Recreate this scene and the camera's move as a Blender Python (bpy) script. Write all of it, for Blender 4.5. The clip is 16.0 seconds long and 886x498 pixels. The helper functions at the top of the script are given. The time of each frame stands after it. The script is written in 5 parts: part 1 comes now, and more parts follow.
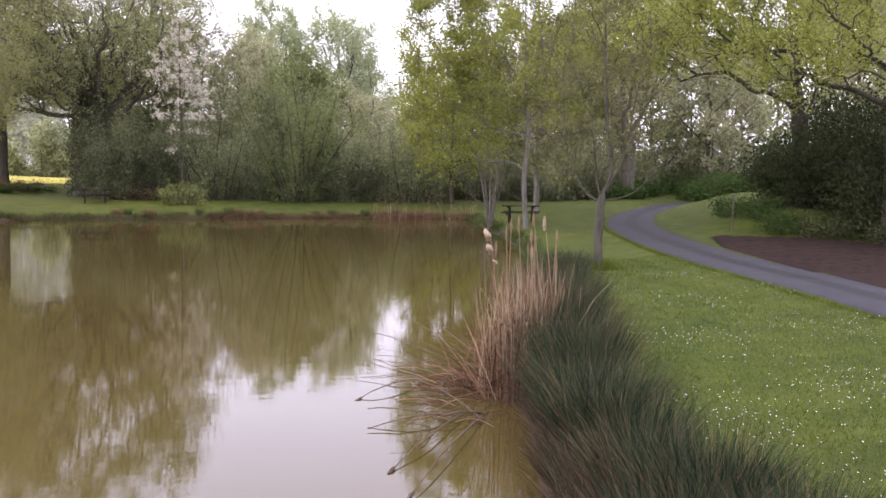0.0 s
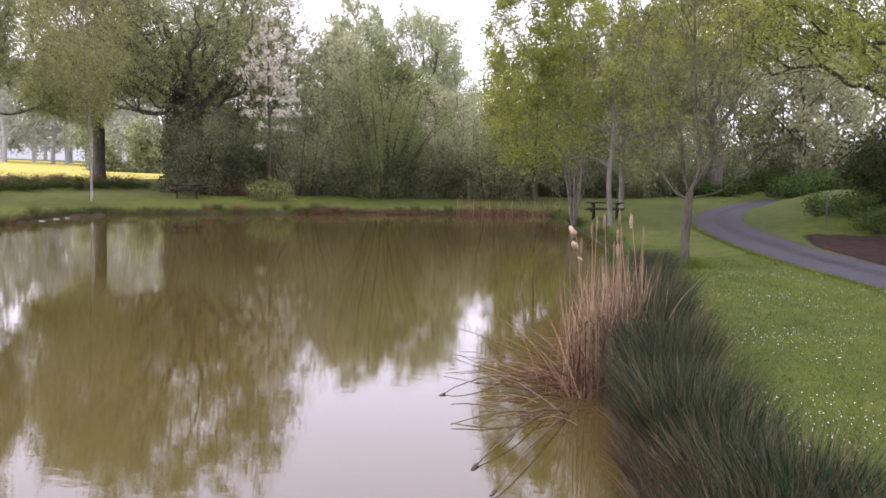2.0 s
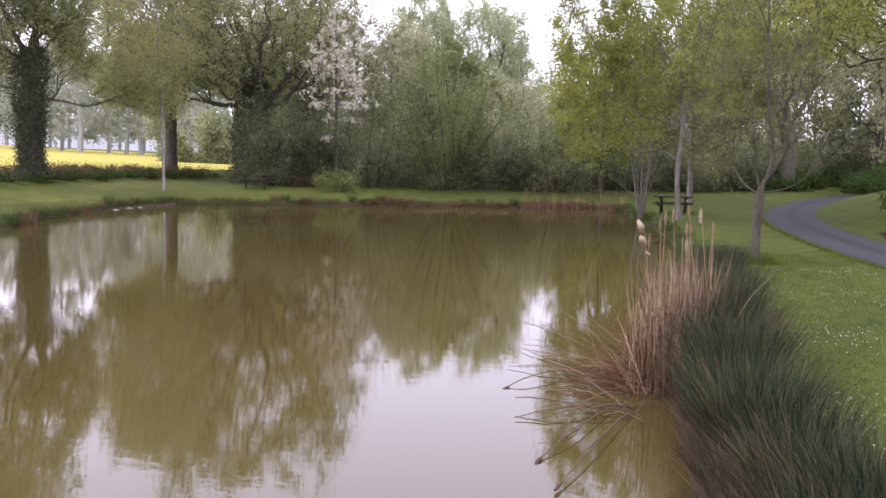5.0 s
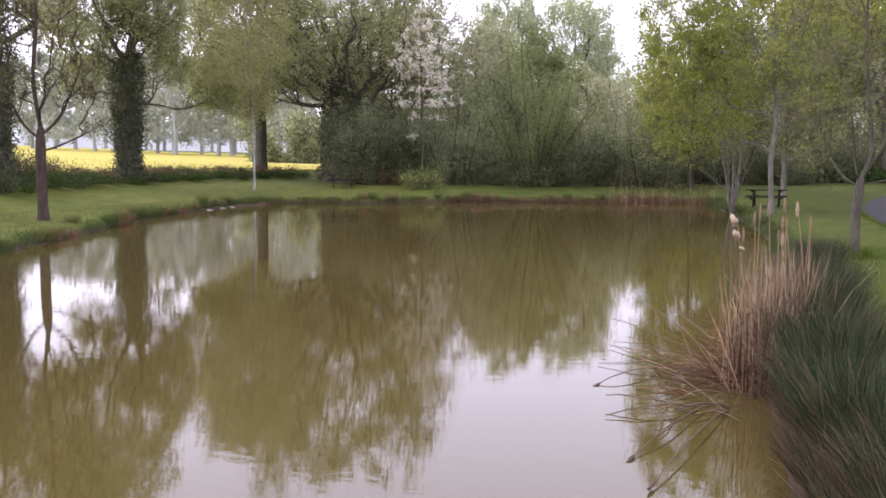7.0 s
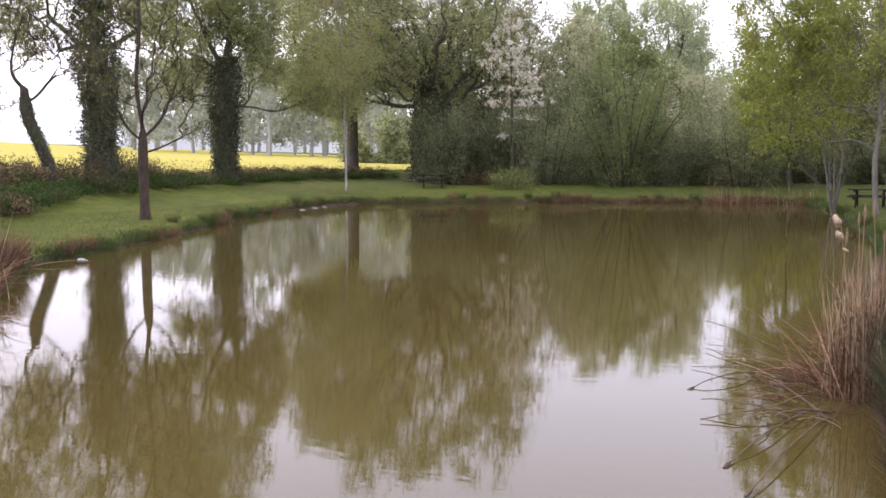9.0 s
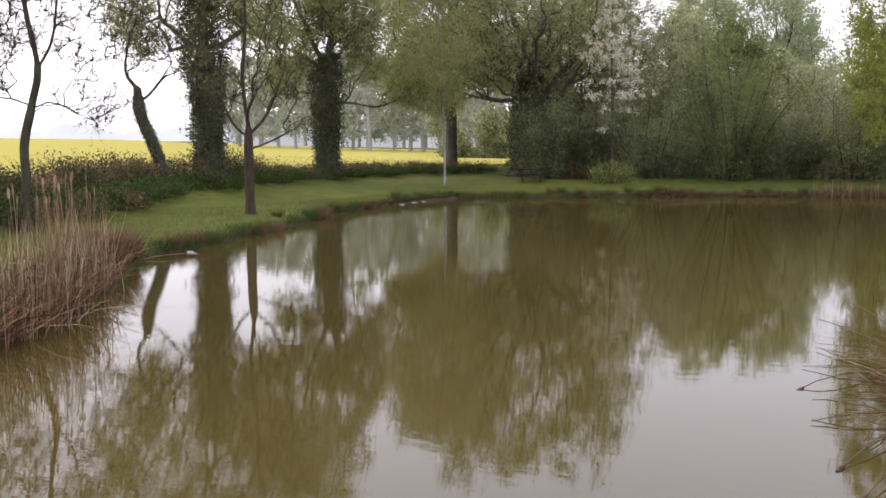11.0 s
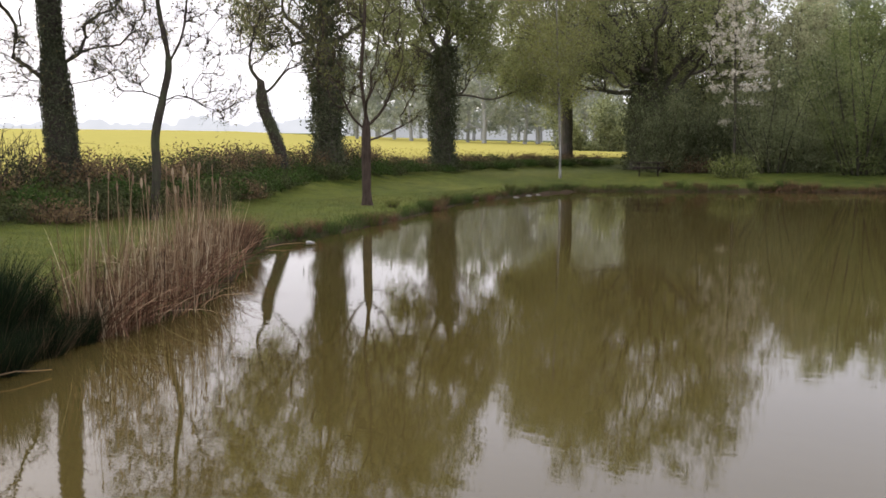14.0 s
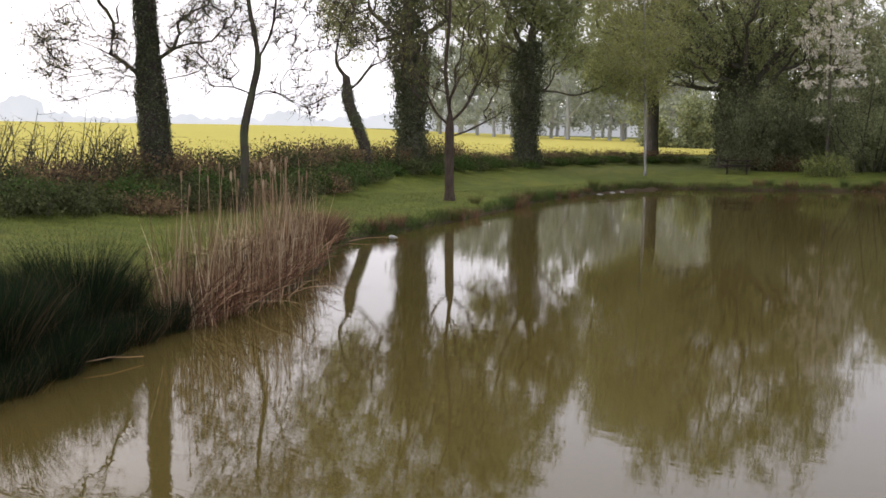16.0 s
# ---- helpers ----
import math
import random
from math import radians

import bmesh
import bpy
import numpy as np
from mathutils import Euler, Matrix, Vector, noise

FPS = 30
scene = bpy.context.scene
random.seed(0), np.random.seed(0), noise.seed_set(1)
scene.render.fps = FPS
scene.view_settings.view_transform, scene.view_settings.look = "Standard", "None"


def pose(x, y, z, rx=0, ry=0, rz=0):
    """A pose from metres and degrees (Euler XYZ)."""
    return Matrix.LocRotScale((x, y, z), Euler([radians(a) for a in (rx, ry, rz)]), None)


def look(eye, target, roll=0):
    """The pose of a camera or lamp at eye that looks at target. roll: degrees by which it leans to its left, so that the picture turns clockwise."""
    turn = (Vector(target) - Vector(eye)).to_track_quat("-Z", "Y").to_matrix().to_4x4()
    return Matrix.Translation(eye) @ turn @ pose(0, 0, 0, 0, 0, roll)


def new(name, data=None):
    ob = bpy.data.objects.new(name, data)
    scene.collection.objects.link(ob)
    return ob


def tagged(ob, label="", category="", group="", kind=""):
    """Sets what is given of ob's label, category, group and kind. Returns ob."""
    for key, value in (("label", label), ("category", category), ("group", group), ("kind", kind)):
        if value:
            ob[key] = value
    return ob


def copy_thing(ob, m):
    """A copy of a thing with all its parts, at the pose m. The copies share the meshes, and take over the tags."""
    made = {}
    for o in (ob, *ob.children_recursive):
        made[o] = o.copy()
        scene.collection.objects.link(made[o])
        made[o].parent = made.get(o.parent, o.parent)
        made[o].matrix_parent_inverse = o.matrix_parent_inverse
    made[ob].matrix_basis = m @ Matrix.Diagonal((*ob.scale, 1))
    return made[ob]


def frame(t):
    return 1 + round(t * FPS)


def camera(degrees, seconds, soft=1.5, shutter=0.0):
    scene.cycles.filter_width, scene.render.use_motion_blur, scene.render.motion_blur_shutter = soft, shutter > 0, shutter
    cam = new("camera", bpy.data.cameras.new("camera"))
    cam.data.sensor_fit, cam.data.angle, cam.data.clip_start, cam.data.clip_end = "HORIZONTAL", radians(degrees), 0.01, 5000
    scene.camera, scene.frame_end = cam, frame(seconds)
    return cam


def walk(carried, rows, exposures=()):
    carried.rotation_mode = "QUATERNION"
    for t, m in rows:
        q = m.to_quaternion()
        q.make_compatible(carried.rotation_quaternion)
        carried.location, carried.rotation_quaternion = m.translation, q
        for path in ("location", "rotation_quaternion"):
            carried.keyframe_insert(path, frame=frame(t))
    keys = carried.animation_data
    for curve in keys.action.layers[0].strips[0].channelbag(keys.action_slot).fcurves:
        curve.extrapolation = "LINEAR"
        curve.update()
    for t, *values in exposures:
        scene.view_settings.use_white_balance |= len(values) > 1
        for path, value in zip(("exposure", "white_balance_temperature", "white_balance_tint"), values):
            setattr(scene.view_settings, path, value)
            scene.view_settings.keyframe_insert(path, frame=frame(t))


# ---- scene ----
cam = camera(50.3, 16.0, soft=1.65)
# seconds, x, y, z, tilt, lean, turn
PATH = [
    (0.0, 0.000, -0.000, 2.7, 85.294, -0.745, -0.005),
    (0.5, -0.008, -0.000, 2.7, 85.165, -0.820, 1.463),
    (1.0, -0.015, -0.000, 2.7, 85.028, -0.835, 2.875),
    (1.5, -0.021, -0.001, 2.7, 85.070, -0.799, 4.060),
    (2.0, -0.026, -0.001, 2.7, 85.006, -0.788, 5.015),
    (2.5, -0.031, -0.002, 2.7, 84.986, -0.698, 5.978),
    (3.0, -0.035, -0.002, 2.7, 84.866, -0.765, 6.822),
    (3.5, -0.038, -0.003, 2.7, 84.792, -0.831, 7.470),
    (6.0, -0.058, -0.006, 2.7, 84.294, -0.768, 11.332),
    (6.5, -0.067, -0.008, 2.7, 84.333, -0.337, 13.096),
    (7.0, -0.072, -0.009, 2.7, 84.231, -0.161, 14.079),
    (7.5, -0.078, -0.011, 2.7, 84.241, -0.146, 15.329),
    (8.0, -0.083, -0.012, 2.7, 84.332, -0.131, 16.430),
    (8.5, -0.090, -0.014, 2.7, 84.308, -0.189, 17.819),
    (9.0, -0.098, -0.017, 2.7, 84.228, 0.117, 19.466),
    (11.5, -0.132, -0.031, 2.7, 83.782, 0.454, 26.517),
    (12.0, -0.137, -0.033, 2.7, 83.641, 0.426, 27.554),
    (12.5, -0.142, -0.037, 2.7, 83.652, 0.481, 28.808),
    (13.0, -0.147, -0.039, 2.7, 83.612, 0.427, 29.961),
    (13.5, -0.152, -0.042, 2.7, 83.575, 0.341, 31.084),
    (14.0, -0.158, -0.046, 2.7, 83.527, 0.303, 32.283),
    (14.5, -0.163, -0.049, 2.7, 83.471, 0.277, 33.577),
    (15.0, -0.169, -0.053, 2.7, 83.428, 0.162, 34.878),
    (15.5, -0.174, -0.057, 2.7, 83.378, 0.056, 36.048),
    (16.0, -0.179, -0.060, 2.7, 83.282, -0.036, 37.263),
]
walk(cam, [(t, pose(x, y, z, rx, ry, rz)) for t, x, y, z, rx, ry, rz in PATH],
     exposures=[(0.0, 0.24, 5930, 29), (6.0, 0.18, 5800, 29), (9.0, 0.07, 5900, 24), (11.5, -0.37, 6120, 17), (16.0, -0.50, 6170, 15)])

# ---------------- light: bright overcast, thin mist ----------------
world = bpy.data.worlds.new("overcast")
scene.world = world
world.use_nodes = True
wn, wl = world.node_tree.nodes, world.node_tree.links
wn.clear()
sky = wn.new("ShaderNodeTexSky")
sky.sky_type = 'NISHITA'
sky.sun_disc = False
sky.sun_elevation = radians(38)
sky.sun_rotation = radians(-75)
sky.dust_density = 6.0
sky.air_density = 1.0
bg_sky = wn.new("ShaderNodeBackground")
bg_sky.inputs["Strength"].default_value = 0.06
wl.new(sky.outputs[0], bg_sky.inputs["Color"])
bg_cloud = wn.new("ShaderNodeBackground")
# overcast: the cloud is brighter overhead than towards the horizon
w_co = wn.new("ShaderNodeTexCoord")
w_sep = wn.new("ShaderNodeSeparateXYZ")
wl.new(w_co.outputs["Generated"], w_sep.inputs[0])
w_ramp = wn.new("ShaderNodeValToRGB")
for pos_, val_ in ((0.16, 0.60), (0.34, 0.67)):
    w_ramp.color_ramp.elements.new(pos_).color = (val_, val_ * 0.97, val_ * 0.99, 1)
w_ramp.color_ramp.elements[0].color = (0.58, 0.572, 0.583, 1)
w_ramp.color_ramp.elements[3].color = (1.0, 0.97, 0.99, 1)
wl.new(w_sep.outputs[2], w_ramp.inputs[0])
wl.new(w_ramp.outputs[0], bg_cloud.inputs["Color"])
bg_cloud.inputs["Strength"].default_value = 3.2
add_sh = wn.new("ShaderNodeAddShader")
wl.new(bg_sky.outputs[0], add_sh.inputs[0])
wl.new(bg_cloud.outputs[0], add_sh.inputs[1])
w_out = wn.new("ShaderNodeOutputWorld")
wl.new(add_sh.outputs[0], w_out.inputs[0])

sun_data = bpy.data.lights.new("sun", 'SUN')
sun_data.energy = 1.2
sun_data.angle = radians(25)
sun_data.color = (1.0, 0.95, 0.88)
sun = new("sun", sun_data)
sun.matrix_world = look((-40, 12, 40), (0, 20, 0))


# ---------------- materials ----------------
def mat_base(name):
    m = bpy.data.materials.new(name)
    m.use_nodes = True
    nt = m.node_tree
    return m, nt.nodes, nt.links, nt.nodes["Principled BSDF"]


def ramp(nodes, links, src, stops):
    r = nodes.new("ShaderNodeValToRGB")
    els = r.color_ramp.elements
    while len(els) < len(stops):
        els.new(0.5)
    for e, (p, c) in zip(els, stops):
        e.position, e.color = p, (*c, 1)
    links.new(src, r.inputs[0])
    return r.outputs[0]


def noise_node(nodes, links, scale, detail=4.0, vec=None, rough=0.55):
    n = nodes.new("ShaderNodeTexNoise")
    n.inputs["Scale"].default_value = scale
    n.inputs["Detail"].default_value = detail
    n.inputs["Roughness"].default_value = rough
    if vec is not None:
        links.new(vec, n.inputs["Vector"])
    return n.outputs["Fac"]


def world_pos(nodes):
    return nodes.new("ShaderNodeNewGeometry").outputs["Position"]


def mixc(nodes, links, fac, a, b, mode='MIX'):
    m = nodes.new("ShaderNodeMix")
    m.data_type, m.blend_type = 'RGBA', mode
    for s, v in ((m.inputs[0], fac), (m.inputs[6], a), (m.inputs[7], b)):
        if isinstance(v, (int, float)):
            s.default_value = v
        elif isinstance(v, tuple):
            s.default_value = (*v, 1)
        else:
            links.new(v, s)
    return m.outputs[2]


def bump(nodes, links, height, strength, dist, bsdf):
    b = nodes.new("ShaderNodeBump")
    b.inputs["Strength"].default_value = strength
    b.inputs["Distance"].default_value = dist
    links.new(height, b.inputs["Height"])
    links.new(b.outputs[0], bsdf.inputs["Normal"])


def bark_mat(name, dark, light, moss=None, scale=1.0, gain=0.55):
    dark, light = tuple(v * gain for v in dark), tuple(v * gain for v in light)
    m, n, l, p = mat_base(name)
    pos = world_pos(n)
    mp = n.new("ShaderNodeMapping")
    mp.inputs["Scale"].default_value = (9 * scale, 9 * scale, 1.6 * scale)
    l.new(pos, mp.inputs[0])
    f1 = noise_node(n, l, 1.0, 6, mp.outputs[0], 0.65)
    f2 = noise_node(n, l, 1.3, 3, pos)
    c = ramp(n, l, f1, [(0.3, dark), (0.7, light)])
    if moss:
        c = mixc(n, l, ramp(n, l, f2, [(0.45, (0, 0, 0)), (0.65, (0.7, 0.7, 0.7))]), c, moss)
    l.new(c, p.inputs["Base Color"])
    p.inputs["Roughness"].default_value = 0.9
    p.inputs["Specular IOR Level"].default_value = 0.12
    bump(n, l, f1, 0.7, 0.02, p)
    return m


def leaf_mat(name, stops, trans=0.35, patch=0.35, gain=0.95, clump=0.45):
    """Small leaves: colour varies leaf by leaf and from bough to bough."""
    stops = [(p, tuple(v * gain for v in c)) for p, c in stops]
    m, n, l, p = mat_base(name)
    n.remove(p)
    geo = n.new("ShaderNodeNewGeometry")
    c = ramp(n, l, geo.outputs["Random Per Island"], stops)
    f = noise_node(n, l, clump, 3, geo.outputs["Position"])
    shade = ramp(n, l, f, [(0.3, (0.74, 0.76, 0.72)), (0.7, (1.22, 1.2, 1.1))])
    c = mixc(n, l, patch * 2, c, shade, 'MULTIPLY')
    d = n.new("ShaderNodeBsdfDiffuse")
    t = n.new("ShaderNodeBsdfTranslucent")
    g = n.new("ShaderNodeBsdfGlossy")
    g.inputs["Roughness"].default_value = 0.5
    l.new(c, d.inputs[0])
    l.new(c, t.inputs[0])
    mx = n.new("ShaderNodeMixShader")
    mx.inputs[0].default_value = trans
    l.new(d.outputs[0], mx.inputs[1])
    l.new(t.outputs[0], mx.inputs[2])
    mg = n.new("ShaderNodeMixShader")
    mg.inputs[0].default_value = 0.006
    l.new(mx.outputs[0], mg.inputs[1])
    l.new(g.outputs[0], mg.inputs[2])
    l.new(mg.outputs[0], n["Material Output"].inputs[0])
    return m


def plain_mat(name, a, b, scale=8.0, rough=0.85, bumpy=0.3, dist=0.01):
    m, n, l, p = mat_base(name)
    pos = world_pos(n)
    f = noise_node(n, l, scale, 5, pos)
    f2 = noise_node(n, l, scale * 0.13, 3, pos)
    c = ramp(n, l, f, [(0.3, a), (0.7, b)])
    c = mixc(n, l, 0.5, c, ramp(n, l, f2, [(0.3, (0.7, 0.7, 0.7)), (0.7, (1.15, 1.15, 1.15))]), 'MULTIPLY')
    l.new(c, p.inputs["Base Color"])
    p.inputs["Roughness"].default_value = rough
    p.inputs["Specular IOR Level"].default_value = 0.5 if rough < 0.6 else 0.08
    bump(n, l, f, bumpy, dist, p)
    return m


BARK_OAK = bark_mat("oak_bark", (0.035, 0.03, 0.024), (0.12, 0.10, 0.08), (0.06, 0.07, 0.035), 1.0, 0.65)
# oak bark of the farther trees, lightened to imitate haze
BARK_OAK_HAZE = bark_mat("hazed_oak_bark", (0.04, 0.036, 0.028), (0.16, 0.138, 0.112), (0.09, 0.09, 0.06), 1.0, 1.05)
BARK_YOUNG = bark_mat("young_bark", (0.085, 0.075, 0.058), (0.24, 0.215, 0.17), (0.12, 0.12, 0.06), 1.6, 0.44)
BARK_RED = bark_mat("reddish_bark", (0.055, 0.040, 0.030), (0.15, 0.112, 0.085), None, 1.6)
BARK_PALE = bark_mat("pale_bark", (0.16, 0.14, 0.105), (0.40, 0.375, 0.32), None, 1.4, 0.55)
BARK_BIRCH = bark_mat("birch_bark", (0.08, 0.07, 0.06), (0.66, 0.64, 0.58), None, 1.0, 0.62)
BARK_GREY = bark_mat("grey_bark", (0.05, 0.043, 0.034), (0.17, 0.15, 0.12), (0.10, 0.10, 0.05))

# oak, poplar, dark, shrub, olive and ivy gains are raised to imitate haze
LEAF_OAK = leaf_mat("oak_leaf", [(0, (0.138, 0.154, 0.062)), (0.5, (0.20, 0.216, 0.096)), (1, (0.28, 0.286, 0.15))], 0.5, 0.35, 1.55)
LEAF_LIME = leaf_mat("lime_leaf", [(0, (0.152, 0.182, 0.030)), (0.5, (0.228, 0.254, 0.055)), (1, (0.30, 0.322, 0.095))], 0.5, 0.5, 1.14)
LEAF_SPRING = leaf_mat("spring_leaf", [(0, (0.12, 0.15, 0.055)), (0.5, (0.19, 0.225, 0.085)), (1, (0.28, 0.305, 0.13))], 0.45, 0.35, 0.88)
# leaf and bark of the far trees: mist is put into the pale colour
LEAF_MIST = leaf_mat("haze_pale_leaf", [(0, (0.20, 0.22, 0.17)), (0.5, (0.27, 0.29, 0.23)), (1, (0.34, 0.36, 0.30))], 0.5, 0.2, 1.25)
BARK_MIST = bark_mat("haze_pale_bark", (0.27, 0.275, 0.26), (0.37, 0.37, 0.35), None, 1.0, 1.0)
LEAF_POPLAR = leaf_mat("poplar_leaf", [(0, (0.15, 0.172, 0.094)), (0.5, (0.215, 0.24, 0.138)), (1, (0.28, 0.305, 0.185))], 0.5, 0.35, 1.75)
LEAF_DARK = leaf_mat("dark_leaf", [(0, (0.032, 0.037, 0.020)), (0.5, (0.055, 0.061, 0.032)), (1, (0.088, 0.094, 0.055))], 0.45, 0.5, 2.7)
LEAF_SHRUB = leaf_mat("shrub_leaf", [(0, (0.064, 0.072, 0.038)), (0.5, (0.106, 0.116, 0.060)), (1, (0.16, 0.170, 0.100))], 0.45, 0.5, 2.25)
LEAF_OLIVE = leaf_mat("olive_leaf", [(0, (0.120, 0.122, 0.070)), (0.5, (0.183, 0.184, 0.110)), (1, (0.24, 0.238, 0.145))], 0.5, 0.35, 1.8)
LEAF_YOUNG = leaf_mat("young_leaf", [(0, (0.10, 0.11, 0.035)), (0.5, (0.16, 0.17, 0.06)), (1, (0.24, 0.245, 0.09))], 0.45, 0.35, 0.85)
LEAF_BIRCH = leaf_mat("birch_leaf", [(0, (0.18, 0.185, 0.065)), (0.5, (0.26, 0.264, 0.10)), (1, (0.35, 0.35, 0.155))], 0.5, 0.3, 1.15)
LEAF_HEDGE = leaf_mat("hedge_leaf", [(0, (0.022, 0.03, 0.013)), (0.5, (0.04, 0.052, 0.02)), (1, (0.075, 0.09, 0.035))], 0.35, 0.4, 0.95)
LEAF_IVY = leaf_mat("ivy_leaf", [(0, (0.022, 0.025, 0.015)), (0.5, (0.040, 0.045, 0.026)), (1, (0.062, 0.064, 0.042))], 0.3, 0.35, 2.5)
LEAF_YELLOW = leaf_mat("fresh_leaf", [(0, (0.16, 0.19, 0.05)), (0.5, (0.24, 0.275, 0.085)), (1, (0.34, 0.365, 0.15))], 0.35, 0.4, 0.75)
LEAF_RED = leaf_mat("bramble_leaf", [(0, (0.06, 0.042, 0.028)), (0.5, (0.11, 0.076, 0.046)), (1, (0.17, 0.13, 0.065))], 0.35, 0.4, 1.3)
LEAF_BUD = leaf_mat("bud_leaf", [(0, (0.17, 0.145, 0.075)), (0.5, (0.24, 0.215, 0.10)), (1, (0.33, 0.30, 0.14))])
BLOSSOM = leaf_mat("blossom", [(0, (0.40, 0.36, 0.28)), (0.5, (0.66, 0.61, 0.49)), (1, (0.84, 0.81, 0.70))], 0.3, 0.1, 1.0)
RUSH = leaf_mat("rush_blade", [(0, (0.004, 0.010, 0.006)), (0.45, (0.024, 0.050, 0.026)), (0.75, (0.095, 0.145, 0.07)), (0.88, (0.18, 0.15, 0.07)), (0.97, (0.30, 0.22, 0.12)), (1, (0.42, 0.34, 0.22))], 0.2, 0.5, 0.56, 2.6)
# darker RUSH with few dead tones; the tufts' inner shade is in the colour
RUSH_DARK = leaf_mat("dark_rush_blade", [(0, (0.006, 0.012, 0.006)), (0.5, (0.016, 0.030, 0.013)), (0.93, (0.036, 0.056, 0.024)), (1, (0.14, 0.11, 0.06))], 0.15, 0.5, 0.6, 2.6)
RUSH_DRY = leaf_mat("dry_rush_blade", [(0, (0.06, 0.05, 0.03)), (0.5, (0.14, 0.10, 0.06)), (1, (0.30, 0.22, 0.13))], 0.2, 0.2, 0.5)
REED = leaf_mat("dry_reed", [(0, (0.06, 0.034, 0.022)), (0.4, (0.25, 0.155, 0.095)), (0.75, (0.46, 0.34, 0.22)), (0.93, (0.66, 0.53, 0.37)), (1, (0.85, 0.73, 0.54))], 0.2, 0.5, 0.68, 2.5)
REED_RED = leaf_mat("rotting_reed", [(0, (0.08, 0.040, 0.025)), (0.6, (0.22, 0.115, 0.07)), (0.9, (0.36, 0.22, 0.13)), (1, (0.6, 0.44, 0.29))], 0.15, 0.2, 0.75)
DRY_LAWN = leaf_mat("mown_dry_blade", [(0, (0.11, 0.135, 0.04)), (0.5, (0.185, 0.205, 0.065)), (1, (0.27, 0.265, 0.10))], 0.3, 0.6, 0.66, 0.35)
GRASS_BLADE = leaf_mat("grass_blade", [(0, (0.07, 0.115, 0.016)), (0.5, (0.125, 0.18, 0.025)), (1, (0.21, 0.24, 0.036))], 0.3, 0.5, 0.58, 1.4)
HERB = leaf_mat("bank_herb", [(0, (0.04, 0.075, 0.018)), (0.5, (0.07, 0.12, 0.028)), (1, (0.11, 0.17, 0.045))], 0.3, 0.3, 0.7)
# duller, browner copy of bank_herb with the bank's shade put into the colour
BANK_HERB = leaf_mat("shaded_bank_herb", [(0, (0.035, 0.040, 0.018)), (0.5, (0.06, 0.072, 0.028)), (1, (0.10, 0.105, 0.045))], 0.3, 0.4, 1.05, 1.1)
THORN = leaf_mat("thorn_leaf", [(0, (0.09, 0.07, 0.05)), (0.5, (0.14, 0.12, 0.07)), (1, (0.22, 0.20, 0.09))], 0.3, 0.3, 0.9)
STICK = plain_mat("wet_stick", (0.05, 0.036, 0.025), (0.14, 0.10, 0.07), 20)
FLUFF = plain_mat("seed_fluff", (0.20, 0.145, 0.085), (0.34, 0.27, 0.18), 30, 1.0, 0.8)
CATTAIL = plain_mat("cattail_head", (0.13, 0.085, 0.05), (0.24, 0.17, 0.11), 40, 1.0, 0.6)
WOOD_DARK = plain_mat("dark_bench_wood", (0.018, 0.012, 0.010), (0.042, 0.03, 0.025), 14)
DAISY = plain_mat("daisy_petal", (0.40, 0.40, 0.37), (0.52, 0.52, 0.48), 30)
PLASTIC = plain_mat("white_plastic", (0.25, 0.25, 0.24), (0.36, 0.36, 0.34), 12, 0.4)
POST_WOOD = plain_mat("weathered_post", (0.06, 0.05, 0.04), (0.12, 0.10, 0.08), 20)


def ground_mat():
    m, n, l, p = mat_base("lawn_ground")
    pos = world_pos(n)
    fine = noise_node(n, l, 22, 8, pos, 0.7)
    mid = noise_node(n, l, 1.6, 5, pos)
    big = noise_node(n, l, 0.16, 4, pos)
    c = ramp(n, l, fine, [(0.25, (0.018, 0.029, 0.004)), (0.5, (0.042, 0.059, 0.007)), (0.75, (0.084, 0.100, 0.013))])
    c = mixc(n, l, 0.8, c, ramp(n, l, mid, [(0.3, (0.56, 0.64, 0.52)), (0.7, (1.42, 1.28, 1.2))]), 'MULTIPLY')
    c = mixc(n, l, 0.7, c, ramp(n, l, big, [(0.35, (0.8, 0.88, 0.8)), (0.65, (1.2, 1.08, 1.2))]), 'MULTIPLY')
    # the lawn across the water is drier and paler
    sx = n.new("ShaderNodeSeparateXYZ")
    l.new(pos, sx.inputs[0])
    far = n.new("ShaderNodeMapRange")
    far.inputs[1].default_value, far.inputs[2].default_value = -9.0, -16.0
    l.new(sx.outputs[0], far.inputs[0])
    c = mixc(n, l, far.outputs[0], c, mixc(n, l, 1.0, c, (1.6, 1.45, 1.7), 'MULTIPLY'))
    # bare wet earth where the bank falls to the water
    sep = n.new("ShaderNodeSeparateXYZ")
    l.new(pos, sep.inputs[0])
    ad = n.new("ShaderNodeMath")
    ad.operation = 'MULTIPLY_ADD'
    l.new(mid, ad.inputs[0])
    ad.inputs[1].default_value = -0.22
    l.new(sep.outputs[2], ad.inputs[2])
    earth = ramp(n, l, ad.outputs[0], [(0.0, (1, 1, 1)), (0.08, (0, 0, 0))])
    c = mixc(n, l, earth, c, ramp(n, l, fine, [(0.3, (0.025, 0.017, 0.010)), (0.7, (0.06, 0.042, 0.026))]))
    l.new(c, p.inputs["Base Color"])
    p.inputs["Roughness"].default_value = 0.95
    p.inputs["Specular IOR Level"].default_value = 0.15
    bump(n, l, fine, 0.8, 0.04, p)
    return m


